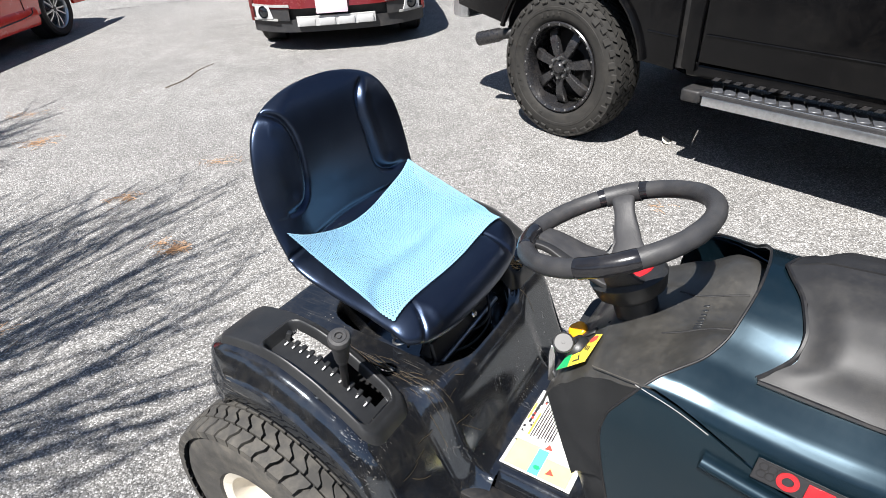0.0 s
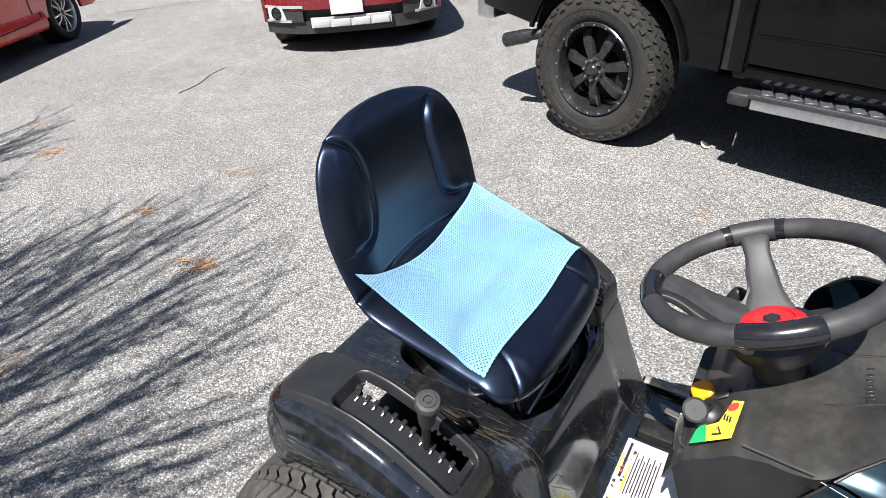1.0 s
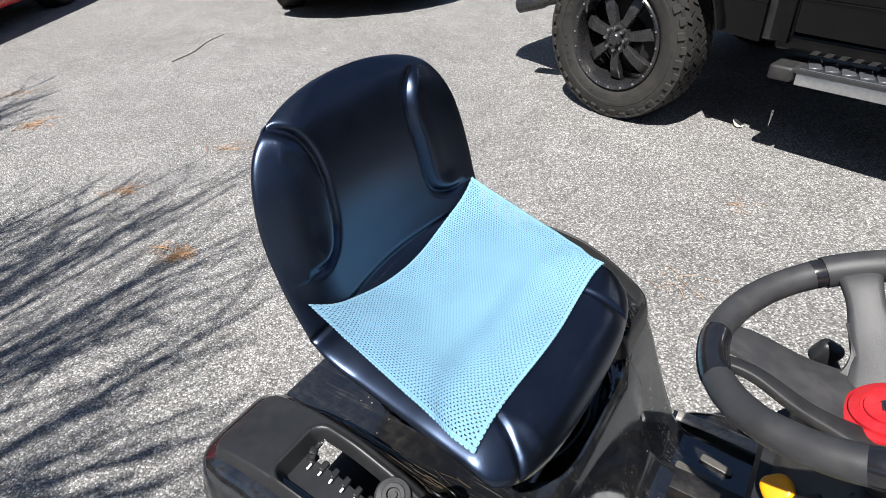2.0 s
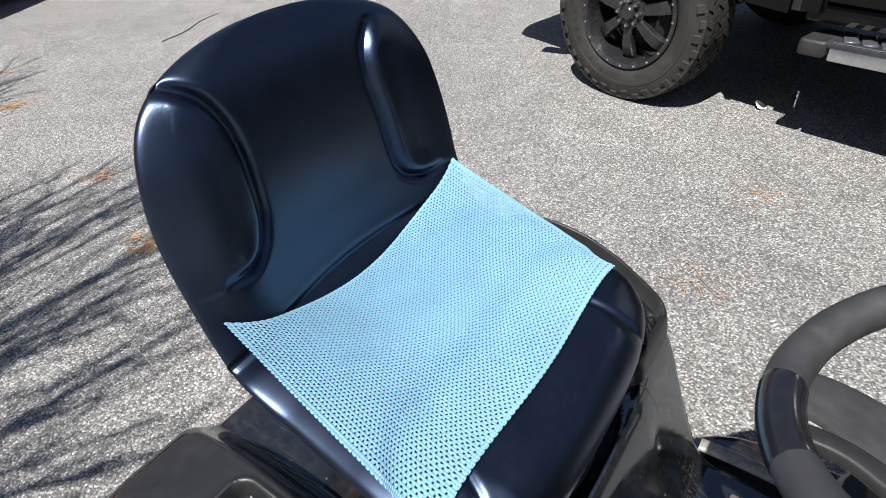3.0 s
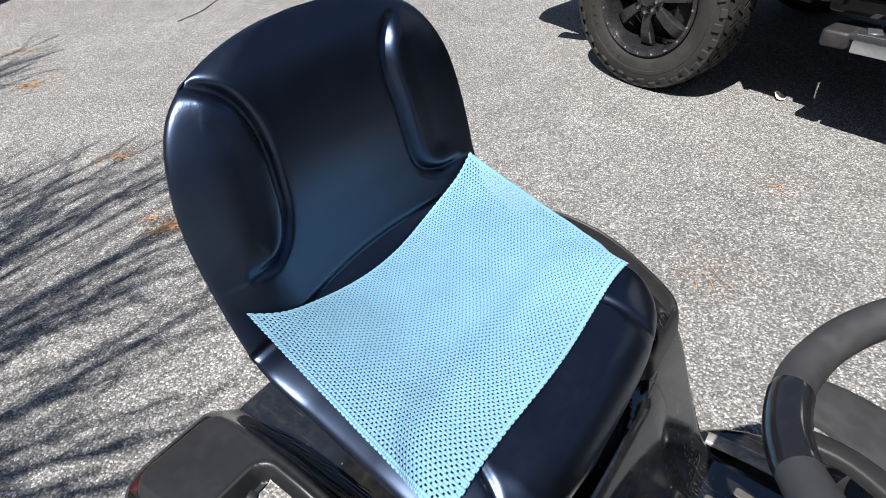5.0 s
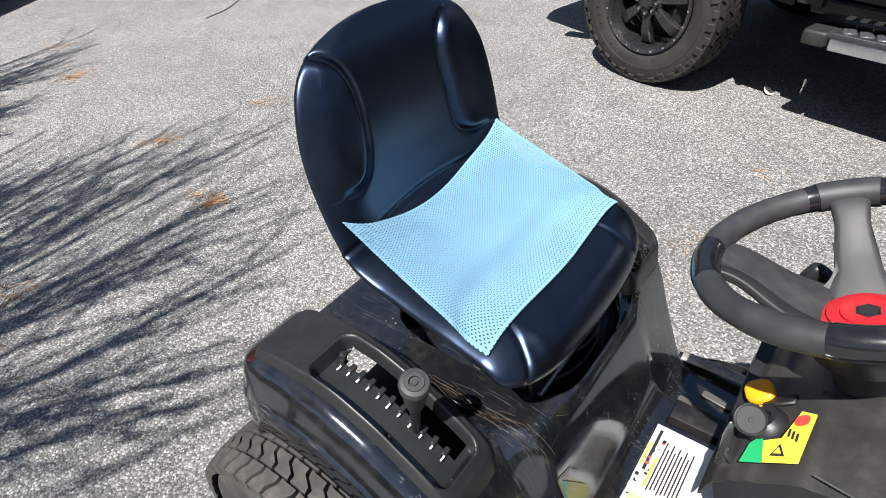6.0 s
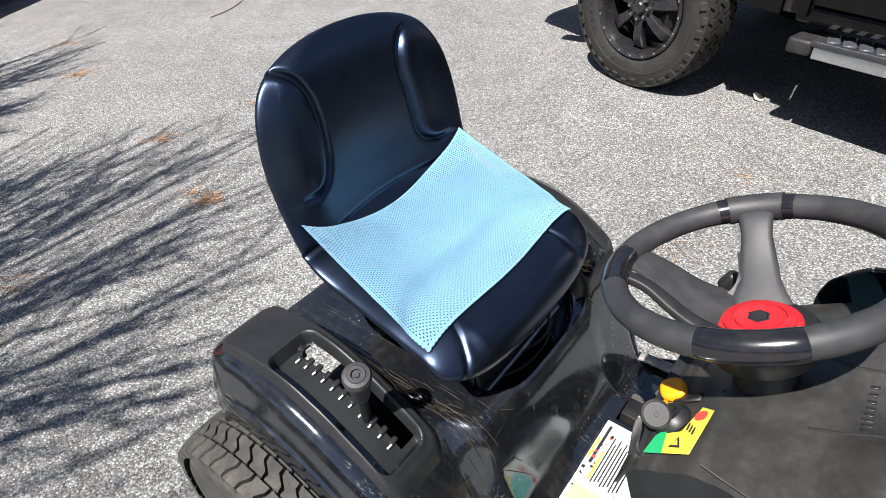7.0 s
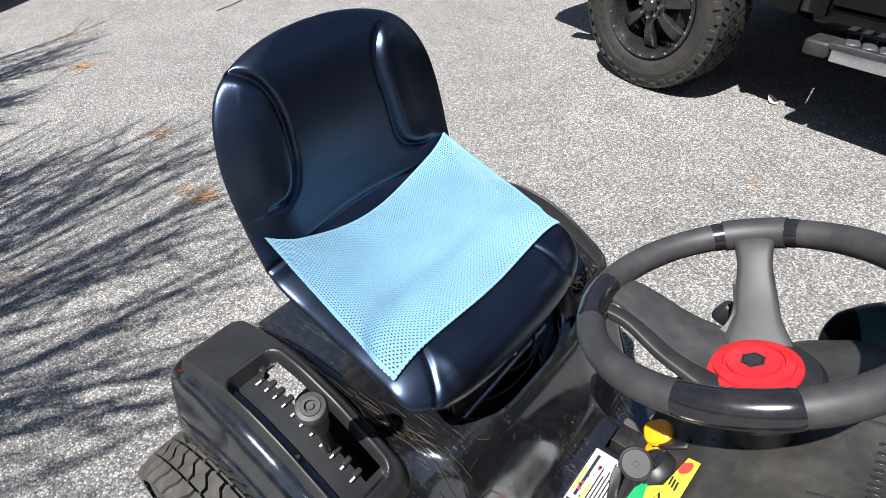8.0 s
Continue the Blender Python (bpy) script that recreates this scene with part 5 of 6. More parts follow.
for flip in (0, 1):
    m = Matrix.Identity(4) if not flip else Matrix.Translation((0, WIDTH, 0)) @ Matrix.Diagonal((1, -1, 1, 1))
    bed = part("bed_side", side_panel_(BED, SIDE_Y + 0.03, 0.03, 0.012), TRUCK, truck, at=m)
    part("wheel_arch_lip", tube([(x, SIDE_Y - 0.004, z_) for x, z_ in arch(0, 0.47, 0.522, 164, 10, 24)], 0.017, 8), TRUCK, bed)
    part("crease", tube([(-0.90, SIDE_Y - 0.0, 0.985), (0.2, SIDE_Y - 0.0, 0.985), (0.70, SIDE_Y, 0.98)], 0.010, 8), TRUCK, bed)
    part("lower_crease", tube([(0.53, SIDE_Y, 0.715), (0.70, SIDE_Y, 0.705)], 0.006, 8), TRUCK, bed)
    part("cab_corner", side_panel_(CORNER, SIDE_Y + 0.03, 0.03, 0.010), TRUCK, truck, at=m)
    for outline, hx in ((DOOR1, 1.02), (DOOR2, 2.10)):
        door = part("door", side_panel_(outline, SIDE_Y + 0.03, 0.03, 0.012), TRUCK, truck, at=m)
        part("door_handle", box((0.20, 0.035, 0.035), (hx, SIDE_Y - 0.025, 1.16), 0.012, 2), TRIMBLK, door)
        part("lower_moulding", tube([(outline[0][0] + 0.02, SIDE_Y - 0.002, 0.735), (outline[1][0] - 0.02, SIDE_Y - 0.002, 0.715)], 0.006, 8, flat=0.6), TRUCK, door)
    part("front_fender", side_panel_(FENDER, SIDE_Y + 0.03, 0.03, 0.012), TRUCK, truck, at=m)
    part("rocker", box((2.30, 0.07, 0.075), (1.90, SIDE_Y + 0.055, 0.555), 0.02, 3), TRUCK, truck, at=m)
    board = part("running_board", box((2.22, 0.170, 0.022), (1.92, 0.080, 0.462), 0.006, 2), CLAD, truck, "aluminium-faced running board with ribbed black top", at=m)
    part("face_strip", box((2.14, 0.012, 0.046), (1.97, -0.008, 0.432), 0.005, 2), ALU, board)
    part("top_strip", box((2.14, 0.016, 0.006), (1.97, 0.008, 0.475), 0.002, 1), ALU, board)
    part("end_cap", prism(rounded(0.105, 0.150, 0.02, 4), 0.062, 0.012, 3, at=pose(0.835, 0.060, 0.412)), TRIMBLK, board)
    part("end_cap", prism(rounded(0.105, 0.150, 0.02, 4), 0.062, 0.012, 3, at=pose(3.035, 0.060, 0.412)), TRIMBLK, board)
    for i in range(33):
        part("tread_rib", box((0.050, 0.122, 0.012), (0.930 + 0.064 * i, 0.080, 0.476), 0.004, 1, rot=(0, 0, 24)), BOARDRIB, board)
    for xx in (1.15, 1.9, 2.65):
        part("step_bracket", box((0.05, 0.30, 0.03), (xx, 0.20, 0.445), 0.006, 1), TRIMBLK, board)
    # slabs stand in for the step pads' reflection in the rocker
    for i in range(38):
        part("rocker_tooth", prism([(0, 0), (0.030, 0), (0.046, 0.018), (0.016, 0.018)], 0.004, 0.001, 1, at=pose(0.905 + 0.054 * i, SIDE_Y + 0.020, 0.522, 90, 0, 0)), RIMBLK, board)
# inner structure, floor, bed, cab
part("frame_rails", join(box((4.9, 0.10, 0.16), (1.6, 0.50, 0.60), 0.01), box((4.9, 0.10, 0.16), (1.6, 1.43, 0.60), 0.01)), TRIMBLK, truck)
part("underbody", box((4.9, 1.40, 0.10), (1.7, WIDTH / 2, 0.72), 0.02), TRIMBLK, truck)
part("wheel_house", loft([[(0.56 * math.cos(radians(a)), y, 0.47 + 0.56 * math.sin(radians(a))) for a in range(10, 180, 10)] for y in (0.13, 0.42)], closed=False, cap=False), TRIMBLK, truck)
part("wheel_house", loft([[(3.62 + 0.56 * math.cos(radians(a)), y, 0.47 + 0.56 * math.sin(radians(a))) for a in range(10, 180, 10)] for y in (0.13, 0.42)], closed=False, cap=False), TRIMBLK, truck)
part("bed_floor", box((1.60, 1.62, 0.05), (-0.10, WIDTH / 2, 0.86), 0.01), TRIMBLK, truck)
# boxes added behind the bed and cab gap to stop slivers of sun
for yy in (0.10, WIDTH - 0.10):
    part("gap_filler", box((0.16, 0.03, 0.80), (0.72, yy, 0.94), 0.004), TRIMBLK, truck)
part("bed_front", box((0.05, 1.74, 0.55), (0.70, WIDTH / 2, 1.08), 0.01), TRUCK, truck)
tg = part("tailgate", box((0.06, 1.66, 0.60), (-0.91, WIDTH / 2, 1.05), 0.02), TRUCK, truck)
part("tailgate_handle", box((0.02, 0.22, 0.06), (-0.945, WIDTH / 2, 1.20), 0.008), TRIMBLK, tg)
cab_rings = []
for z_, x0, x1, inset in ((1.34, 0.75, 3.05, 0.10), (1.42, 0.76, 2.98, 0.115), (1.70, 0.82, 2.52, 0.19), (1.90, 0.92, 2.22, 0.26), (1.95, 1.05, 2.05, 0.36)):
    cab_rings.append([(q[0] + (x0 + x1) / 2, q[1] + WIDTH / 2, z_) for q in rounded(x1 - x0, WIDTH - 2 * inset, 0.10, 4)])
cab = part("cab", loft(cab_rings), TRUCK, truck)
for flip in (0, 1):
    m = Matrix.Identity(4) if not flip else Matrix.Translation((0, WIDTH, 0)) @ Matrix.Diagonal((1, -1, 1, 1))
    for pts in (((1.02, 1.45), (1.80, 1.45), (1.80, 1.80), (1.10, 1.80)), ((1.90, 1.45), (2.75, 1.45), (2.35, 1.80), (1.90, 1.80))):
        part("side_window", prism(pts, 0.012, 0.002, 1, at=pose(0, 0.118, 0, 90, 0, 0) @ Matrix.Shear("XZ", 4, (0, 0)) @ Matrix.Rotation(radians(-14), 4, "X") @ Matrix.Translation((0, 0.035, -0.345))), GLASS, cab, at=m)
hood_rings = [[(x, y, z_) for y, z_ in ((0.13, 0.8), (0.12, 1.22 - dz), (0.24, 1.34 - dz), (WIDTH / 2, 1.38 - dz), (WIDTH - 0.24, 1.34 - dz), (WIDTH - 0.12, 1.22 - dz), (WIDTH - 0.13, 0.8))] for x, dz in ((2.9, 0.0), (3.4, 0.03), (4.0, 0.08), (4.36, 0.14))]
part("engine_hood", loft(hood_rings), TRUCK, truck)
gr = part("grille", box((0.10, 1.20, 0.45), (4.40, WIDTH / 2, 0.97), 0.03), TRIMBLK, truck)
for i in range(3):
    part("grille_bar", box((0.03, 1.16, 0.04), (4.46, WIDTH / 2, 0.84 + 0.13 * i), 0.01), TRUCK, gr)
for yy in (0.27, WIDTH - 0.27):
    part("headlamp", box((0.12, 0.24, 0.26), (4.38, yy, 1.0), 0.03), LENS, truck)
    part("tail_lamp", box((0.05, 0.12, 0.40), (-0.93, 0.15 if yy < 1 else WIDTH - 0.15, 1.08), 0.02), SUVRED, truck)
bump = part("rear_bumper", prism([(-0.905, 0.11), (-0.95, 0.08), (-1.06, 0.11), (-1.13, 0.22), (-1.15, 0.5), (-1.15, WIDTH - 0.5), (-1.13, WIDTH - 0.22), (-1.06, WIDTH - 0.11), (-0.95, WIDTH - 0.08), (-0.905, WIDTH - 0.11)], 0.19, 0.02, 3, at=pose(0, 0, 0.60)), ALU, truck, "bright steel rear bumper")
part("bumper_pad", box((0.14, 0.9, 0.02), (-1.06, WIDTH / 2, 0.80), 0.006), TRIMBLK, bump)
part("front_bumper", box((0.18, WIDTH - 0.12, 0.24), (4.47, WIDTH / 2, 0.66), 0.05, 3), TRIMBLK, truck)
pipe = part("exhaust_pipe", tube([(0.3, 0.62, 0.58), (-0.25, 0.55, 0.60), (-0.45, 0.14, 0.565), (-0.60, 0.07, 0.535)], 0.034, 16, 24), TRIMBLK, truck, "exhaust pipe with bright tip")
part("exhaust_tip", lathe([(0.030, 0.0), (0.034, 0.0), (0.044, 0.03), (0.046, 0.19), (0.042, 0.195), (0.040, 0.19), (0.038, 0.02)], 24, Matrix.Translation((-0.555, 0.085, 0.543)) @ look((0, 0, 0), (0.60, 0.12, 0.16)).to_3x3().to_4x4()), RIMBLK, pipe)
part("rear_axle", tube([(0, 0.25, 0.43), (0, WIDTH - 0.25, 0.43)], 0.055, 12), TRIMBLK, truck)
part("differential", lathe([(0, 0.16), (0.10, 0.13), (0.15, 0.04), (0.15, -0.04), (0.10, -0.13), (0, -0.16)], 20, pose(0, WIDTH / 2, 0.43, 90, 0, 0)), TRIMBLK, truck)
part("front_axle", tube([(3.62, 0.25, 0.43), (3.62, WIDTH - 0.25, 0.43)], 0.05, 12), TRIMBLK, truck)
part("shock_absorber", tube([(-0.16, 0.42, 0.40), (-0.34, 0.36, 0.90)], 0.038, 12), RUST, truck, "rusty shock absorber behind the wheel")
part("leaf_spring", box((1.2, 0.07, 0.03), (0.0, 0.45, 0.50), 0.006), RUST, truck)


def truck_wheel():
    """A wheel about z, whose outer side looks along +z."""
    R, W, rim = 0.428, 0.250, 0.268
    h = W / 2
    w = new("wheel", finish("wheel", lathe([(0.0, 0.03), (0.075, 0.03), (0.085, -0.05), (0.20, -0.075), (0.222, -0.085), (0.232, -0.10), (0.222, -0.12)], 56), TRIMBLK))
    ring = [(0.232, 0.02), (0.236, 0.085), (0.245, 0.108), (0.262, 0.118), (0.268, 0.112), (0.262, 0.09), (0.250, -0.12), (0.240, -0.12), (0.232, 0.02)]
    part("rim_ring", lathe(ring, 72), RIMBLK, w)
    part("tyre", lathe([(rim, -h * 0.80), (rim + 0.015, -h * 0.93), (0.33, -h), (0.385, -h * 0.96), (0.412, -h * 0.84), (0.416, -h * 0.4), (0.417, 0), (0.416, h * 0.4), (0.412, h * 0.84), (0.385, h * 0.96), (0.352, h * 0.99), (0.350, h * 1.01), (0.335, h * 1.01), (0.333, h * 0.99), (0.30, h * 0.97), (rim + 0.015, h * 0.90), (rim, h * 0.80)], 80), RUBBER2, w)
    bm = block_tread(0.418, W, 38, (-0.100, -0.060, -0.020, 0.020, 0.060, 0.100), 0.80, 0.034, 0.16, 0.010)
    part("tread", bm, RUBBER2, w, smooth=False)
    for i in range(38):
        for sgn in (-1, 1):
            a = 360 * (i + 0.25 * sgn) / 38
            ln = 0.050 if i % 2 else 0.034
            own = box((ln, 0.040, 0.014), (0.412 - ln / 2 + 0.008, 0, sgn * (h * 0.93)), 0.004, 1, rot=(0, sgn * 24, 0))
            own.transform(Matrix.Rotation(radians(a), 4, "Z"))
            part("shoulder_lug", own, RUBBER2, w, smooth=False)
    for i in range(22):
        if i in (4, 5, 10, 11, 16, 17, 21):
            continue
        own = box((0.020, 0.016, 0.003), (0.312, 0, h * 0.985), 0.001, 1)
        own.transform(Matrix.Rotation(radians(90 + i * 8), 4, "Z"))
        part("sidewall_bar", own, RUBBER2, w, smooth=False)
    for i in range(7):
        sp = part("spoke", loft([[(r, y * wd, z_ + t) for y, t in ((-1, -0.03), (-1, -0.004), (-0.8, 0.004), (0.8, 0.004), (1, -0.004), (1, -0.03))] for r, wd, z_ in ((0.060, 0.022, 0.072), (0.085, 0.024, 0.082), (0.15, 0.029, 0.078), (0.205, 0.033, 0.060), (0.226, 0.034, 0.040))]), RIMBLK, w, at=pose(0, 0, 0, 0, 0, 12 + 360 / 7 * i))
    for i in range(20):
        a = 2 * math.pi * i / 20
        part("rim_bolt", lathe([(0, 0.004), (0.0055, 0.003), (0.006, 0)], 8, pose(0.2535 * math.cos(a), 0.2535 * math.sin(a), 0.1135)), ALU, w)
    part("centre_cap", lathe([(0, 0.118), (0.026, 0.116), (0.036, 0.106), (0.042, 0.085), (0.075, 0.078), (0.078, 0.06)], 32), RIMBLK, w)
    for i in range(8):
        a = 2 * math.pi * i / 8
        part("lug_nut", lathe([(0, 0.034), (0.008, 0.033), (0.0105, 0.026), (0.0105, 0)], 6, pose(0.058 * math.cos(a), 0.058 * math.sin(a), 0.078)), STEEL, w)
    return w


tw = truck_wheel()
tw.parent = truck
tw.matrix_local = pose(-0.025, 0.120, 0.428, 90, 0, 0)
tagged(tw, "satin black seven-spoke wheel with all-terrain tyre")
for x, y, rx, rz in ((3.62, 0.130, 90, 33), (0, WIDTH - 0.130, -90, 10), (3.62, WIDTH - 0.130, -90, 50)):
    made = {}
    for o in (tw, *tw.children_recursive):
        made[o] = o.copy()
        scene.collection.objects.link(made[o])
        made[o].parent = made.get(o.parent, o.parent)
    made[tw].matrix_local = pose(x, y, 0.428, rx, 0, 0) @ pose(0, 0, 0, 0, 0, rz)

# ---- dark red car seen from its front ----
suv = top("parked_suv", pose(0.75, 6.42, 0.0, 0, 0, -95.5), "dark red sport utility car with grey cladding and silver skid plate", "car")


# front corners are drawn back in plan
def nose_y(y, hw=0.86):
    return -0.30 * abs(y / hw) ** 3.2


def bent_strip(y0, y1, z0, z1, out, thick, n=24, hw=0.86, lean=0.0):
    """A strip across the nose that follows its curve in plan."""
    rings = []
    for i in range(n):
        y = lerp(y0, y1, i / (n - 1))
        x = nose_y(y, hw) + out
        rings.append([(x - thick, y, z0), (x, y, z0), (x + lean, y, z1), (x - thick + lean, y, z1)])
    return bevel(loft(rings), min(0.012, thick / 4), 2, 50)


part("bumper", bent_strip(-0.86, 0.86, 0.425, 0.70, 0.0, 0.10, lean=-0.06), SUVRED, suv)
part("lower_bumper", bent_strip(-0.865, 0.865, 0.20, 0.315, -0.035, 0.10), CLAD, suv)
part("intake", bent_strip(-0.48, 0.48, 0.31, 0.43, -0.07, 0.05), TRIMBLK, suv)
sk = part("skid_plate", bent_strip(-0.41, 0.36, 0.262, 0.352, 0.012, 0.03), SKID, suv, "silver painted skid plate with raised ribs")
for yy, ww in ((-0.31, 0.16), (-0.115, 0.16), (0.075, 0.16), (0.26, 0.16)):
    part("skid_rib", box((0.03, ww, 0.070), (0.012 + nose_y(yy), yy, 0.298), 0.010, 2), SKID, sk)
for sg in (-1, 1):
    bz = part("fog_bezel", bent_strip(sg * 0.48, sg * 0.84, 0.315, 0.455, -0.010, 0.04), CLAD, suv, "fog lamp surround")
    part("bezel_frame", bent_strip(sg * 0.47, sg * 0.85, 0.440, 0.462, 0.008, 0.03), TRAYGREY, bz)
    part("bezel_frame", bent_strip(sg * 0.60, sg * 0.85, 0.312, 0.332, 0.008, 0.03), TRAYGREY, bz)
    part("bezel_cone", prism([(-0.12, -0.06), (0.09, -0.055), (0.05, 0.06), (-0.12, 0.06)] if sg < 0 else [(0.12, -0.06), (0.12, 0.06), (-0.05, 0.06), (-0.09, -0.055)], 0.012, 0.003, 1, at=Matrix.Translation((nose_y(0.72) + 0.004, sg * 0.715, 0.387)) @ Matrix.Rotation(radians(sg * 34), 4, "Z") @ pose(0, 0, 0, 90, 0, 90)), SKID, bz)
    part("fog_lamp", lathe([(0, 0.02), (0.025, 0.018), (0.044, 0.010), (0.050, 0.004), (0.054, 0.014), (0.058, 0.010), (0.060, 0)], 28, Matrix.Translation((nose_y(0.735) + 0.012, sg * 0.735, 0.392)) @ Matrix.Rotation(radians(sg * 34), 4, "Z") @ pose(0, 0, 0, 0, 90, 0)), GLASS, bz, "round fog lamp")
    part("headlamp", bent_strip(sg * 0.52, sg * 0.85, 0.70, 0.84, -0.10, 0.06, lean=-0.08), LENS, suv)
    part("side_skirt", box((2.2, 0.06, 0.14), (-1.95, sg * 0.85, 0.30), 0.02), CLAD, suv)
    part("wheel_lining", lathe([(0.36, -0.10), (0.36, 0.08)], 30, pose(-0.86, sg * 0.72, 0.36, 90, 0, 0)), TRIMBLK, suv)
part("grille", bent_strip(-0.50, 0.50, 0.55, 0.74, 0.004, 0.04, lean=-0.05), TRIMBLK, suv)
part("front_plate", box((0.010, 0.305, 0.155), (0.025, -0.055, 0.455), 0.003, 2, rot=(0, -8, 0)), PLATE, suv, "blank pinkish white front plate")
side = [(-0.28, 0.30)] + arch(-0.86, 0.34, 0.375, 0, 180) + arch(-3.45, 0.34, 0.375, 0, 180) + [(-3.95, 0.35), (-4.30, 0.42), (-4.30, 0.95), (-1.2, 0.98), (-0.45, 0.88), (-0.28, 0.72)]
for sg in (-1, 1):
    m = Matrix.Translation((0, sg * 0.84, 0)) if sg < 0 else Matrix.Translation((0, 0.88, 0))
    part("body_side", side_panel_(side, 0.0, 0.04, 0.012), SUVRED, suv, at=m)
rings = []
for x, hw, z0, z2 in ((-0.10, 0.70, 0.70, 0.80), (-0.35, 0.80, 0.72, 0.90), (-1.15, 0.84, 0.80, 1.02), (-1.25, 0.84, 0.82, 1.04)):
    rings.append([(x, -hw, z0), (x, -hw * 0.94, z2 - 0.03), (x, -hw * 0.5, z2), (x, 0, z2 + 0.015), (x, hw * 0.5, z2), (x, hw * 0.94, z2 - 0.03), (x, hw, z0)])
part("engine_hood", loft(rings), SUVRED, suv)
rings = []
for z_, x0, x1, hw in ((0.94, -1.15, -4.28, 0.84), (1.02, -1.25, -4.28, 0.83), (1.45, -1.95, -4.10, 0.66), (1.58, -2.25, -3.95, 0.58), (1.62, -2.5, -3.7, 0.46)):
    rings.append([(q[0] + (x0 + x1) / 2, q[1], z_) for q in rounded(abs(x1 - x0), 2 * hw, 0.12, 4)])
grn = part("greenhouse", loft(rings), SUVRED, suv)
part("windscreen", loft([[(-1.24, -0.72, 1.055), (-1.24, 0.72, 1.055)], [(-1.93, -0.58, 1.46), (-1.93, 0.58, 1.46)]], closed=False, cap=False), GLASS, grn)
part("underbody", box((3.9, 1.40, 0.18), (-2.2, 0, 0.30), 0.03), TRIMBLK, suv)
part("engine_bay", box((0.9, 1.36, 0.40), (-0.65, 0, 0.50), 0.03), TRIMBLK, suv)


def car_wheel(owner, x, y, R, W, out, spokes, metal, label):
    m = pose(x, y, R, 90 * (1 if out < 0 else -1), 0, 0)
    h = W / 2
    rim = R * 0.70
    w = part("wheel", lathe([(0.0, 0.055), (0.03, 0.055), (0.05, 0.045), (rim * 0.35, 0.01), (rim * 0.9, -0.03), (rim * 0.96, -0.06)], 40), RIMBLK, owner, label, at=m)
    part("tyre", lathe([(rim, -h * 0.8), (rim + 0.02, -h * 0.95), (R - 0.03, -h), (R - 0.006, -h * 0.8), (R, 0), (R - 0.006, h * 0.8), (R - 0.03, h), (rim + 0.02, h * 0.95), (rim, h * 0.8)], 56), RUBBER2, w)
    part("rim_ring", lathe([(rim * 0.93, 0.02), (rim * 0.95, 0.07), (rim, h * 0.84), (rim + 0.006, h * 0.80), (rim * 0.97, -h * 0.8)], 56), metal, w)
    for i in range(spokes):
        part("spoke", loft([[(r, yy * wd, z_ + t) for yy, t in ((-1, -0.02), (-0.8, 0.0), (0.8, 0.0), (1, -0.02))] for r, wd, z_ in ((0.03, 0.010, 0.06), (rim * 0.5, 0.008, 0.068), (rim * 0.94, 0.012, 0.060))]), metal, w, at=pose(0, 0, 0, 0, 0, 360 / spokes * i + (9 if i % 2 else 0)))
    return w


for x in (-0.86, -3.45):
    for sg in (-1, 1):
        car_wheel(suv, x, sg * 0.76, 0.34, 0.20, sg, 10, ALU, "alloy wheel with road tyre")

# ---- bright red car seen from its side ----
car = top("red_car", pose(-2.51, 8.516, 0.0, 0, 0, 76.0), "bright red saloon car with multi-spoke alloy wheels", "car")
side = [(0.80, 0.30)] + arch(0.20, 0.31, 0.345, 0, 180) + arch(-2.45, 0.31, 0.345, 0, 180) + [(-3.05, 0.30), (-3.30, 0.42), (-3.30, 0.86), (-0.6, 0.90), (0.55, 0.78), (0.98, 0.62), (1.00, 0.36)]
CW = 1.76
for flip in (0, 1):
    m = Matrix.Identity(4) if not flip else Matrix.Translation((0, CW, 0)) @ Matrix.Diagonal((1, -1, 1, 1))
    bs = part("body_side", side_panel_(side, 0.045, 0.045, 0.015), CARRED, car, at=m)
    part("rocker_moulding", loft([[(x, 0.004, 0.42), (x, -0.020, 0.36), (x, -0.026, 0.27), (x, -0.004, 0.215), (x, 0.03, 0.21)] for x in (-2.05, -1.6, -0.6, -0.24)], closed=True), CARRED, bs)
    part("door_gap", box((0.008, 0.006, 0.46), (-0.42, -0.002, 0.62), 0.001, 1), TRIMBLK, bs)
    part("sill_crease", tube([(-2.0, -0.024, 0.305), (-1.0, -0.026, 0.315), (-0.40, -0.022, 0.34), (-0.30, -0.012, 0.40)], 0.006, 6, 16), TRIMBLK, bs)
    part("wheel_lining", lathe([(0.345, -0.14), (0.345, 0.02)], 30, pose(0.20, 0.10, 0.31, 90, 0, 0)), TRIMBLK, bs)
rings = []
for z_, x0, x1, ins_ in ((0.84, -3.28, 0.30, 0.05), (0.92, -3.2, -0.35, 0.07), (1.30, -2.5, -1.0, 0.24), (1.40, -2.3, -1.25, 0.34), (1.42, -2.1, -1.4, 0.45)):
    rings.append([(q[0] + (x0 + x1) / 2, q[1] + CW / 2, z_) for q in rounded(abs(x1 - x0), CW - 2 * ins_, 0.12, 4)])
part("greenhouse", loft(rings), CARRED, car)
rings = []
for x, hw, z0, z2 in ((-0.5, 0.82, 0.70, 0.90), (0.3, 0.80, 0.60, 0.84), (0.85, 0.70, 0.40, 0.68), (1.02, 0.55, 0.34, 0.55)):
    rings.append([(x, CW / 2 - hw, z0), (x, CW / 2 - hw * 0.92, z2 - 0.02), (x, CW / 2, z2 + 0.01), (x, CW / 2 + hw * 0.92, z2 - 0.02), (x, CW / 2 + hw, z0)])
part("engine_hood", loft(rings), CARRED, car)
part("underbody", box((3.9, 1.35, 0.16), (-1.2, CW / 2, 0.28), 0.03), TRIMBLK, car)
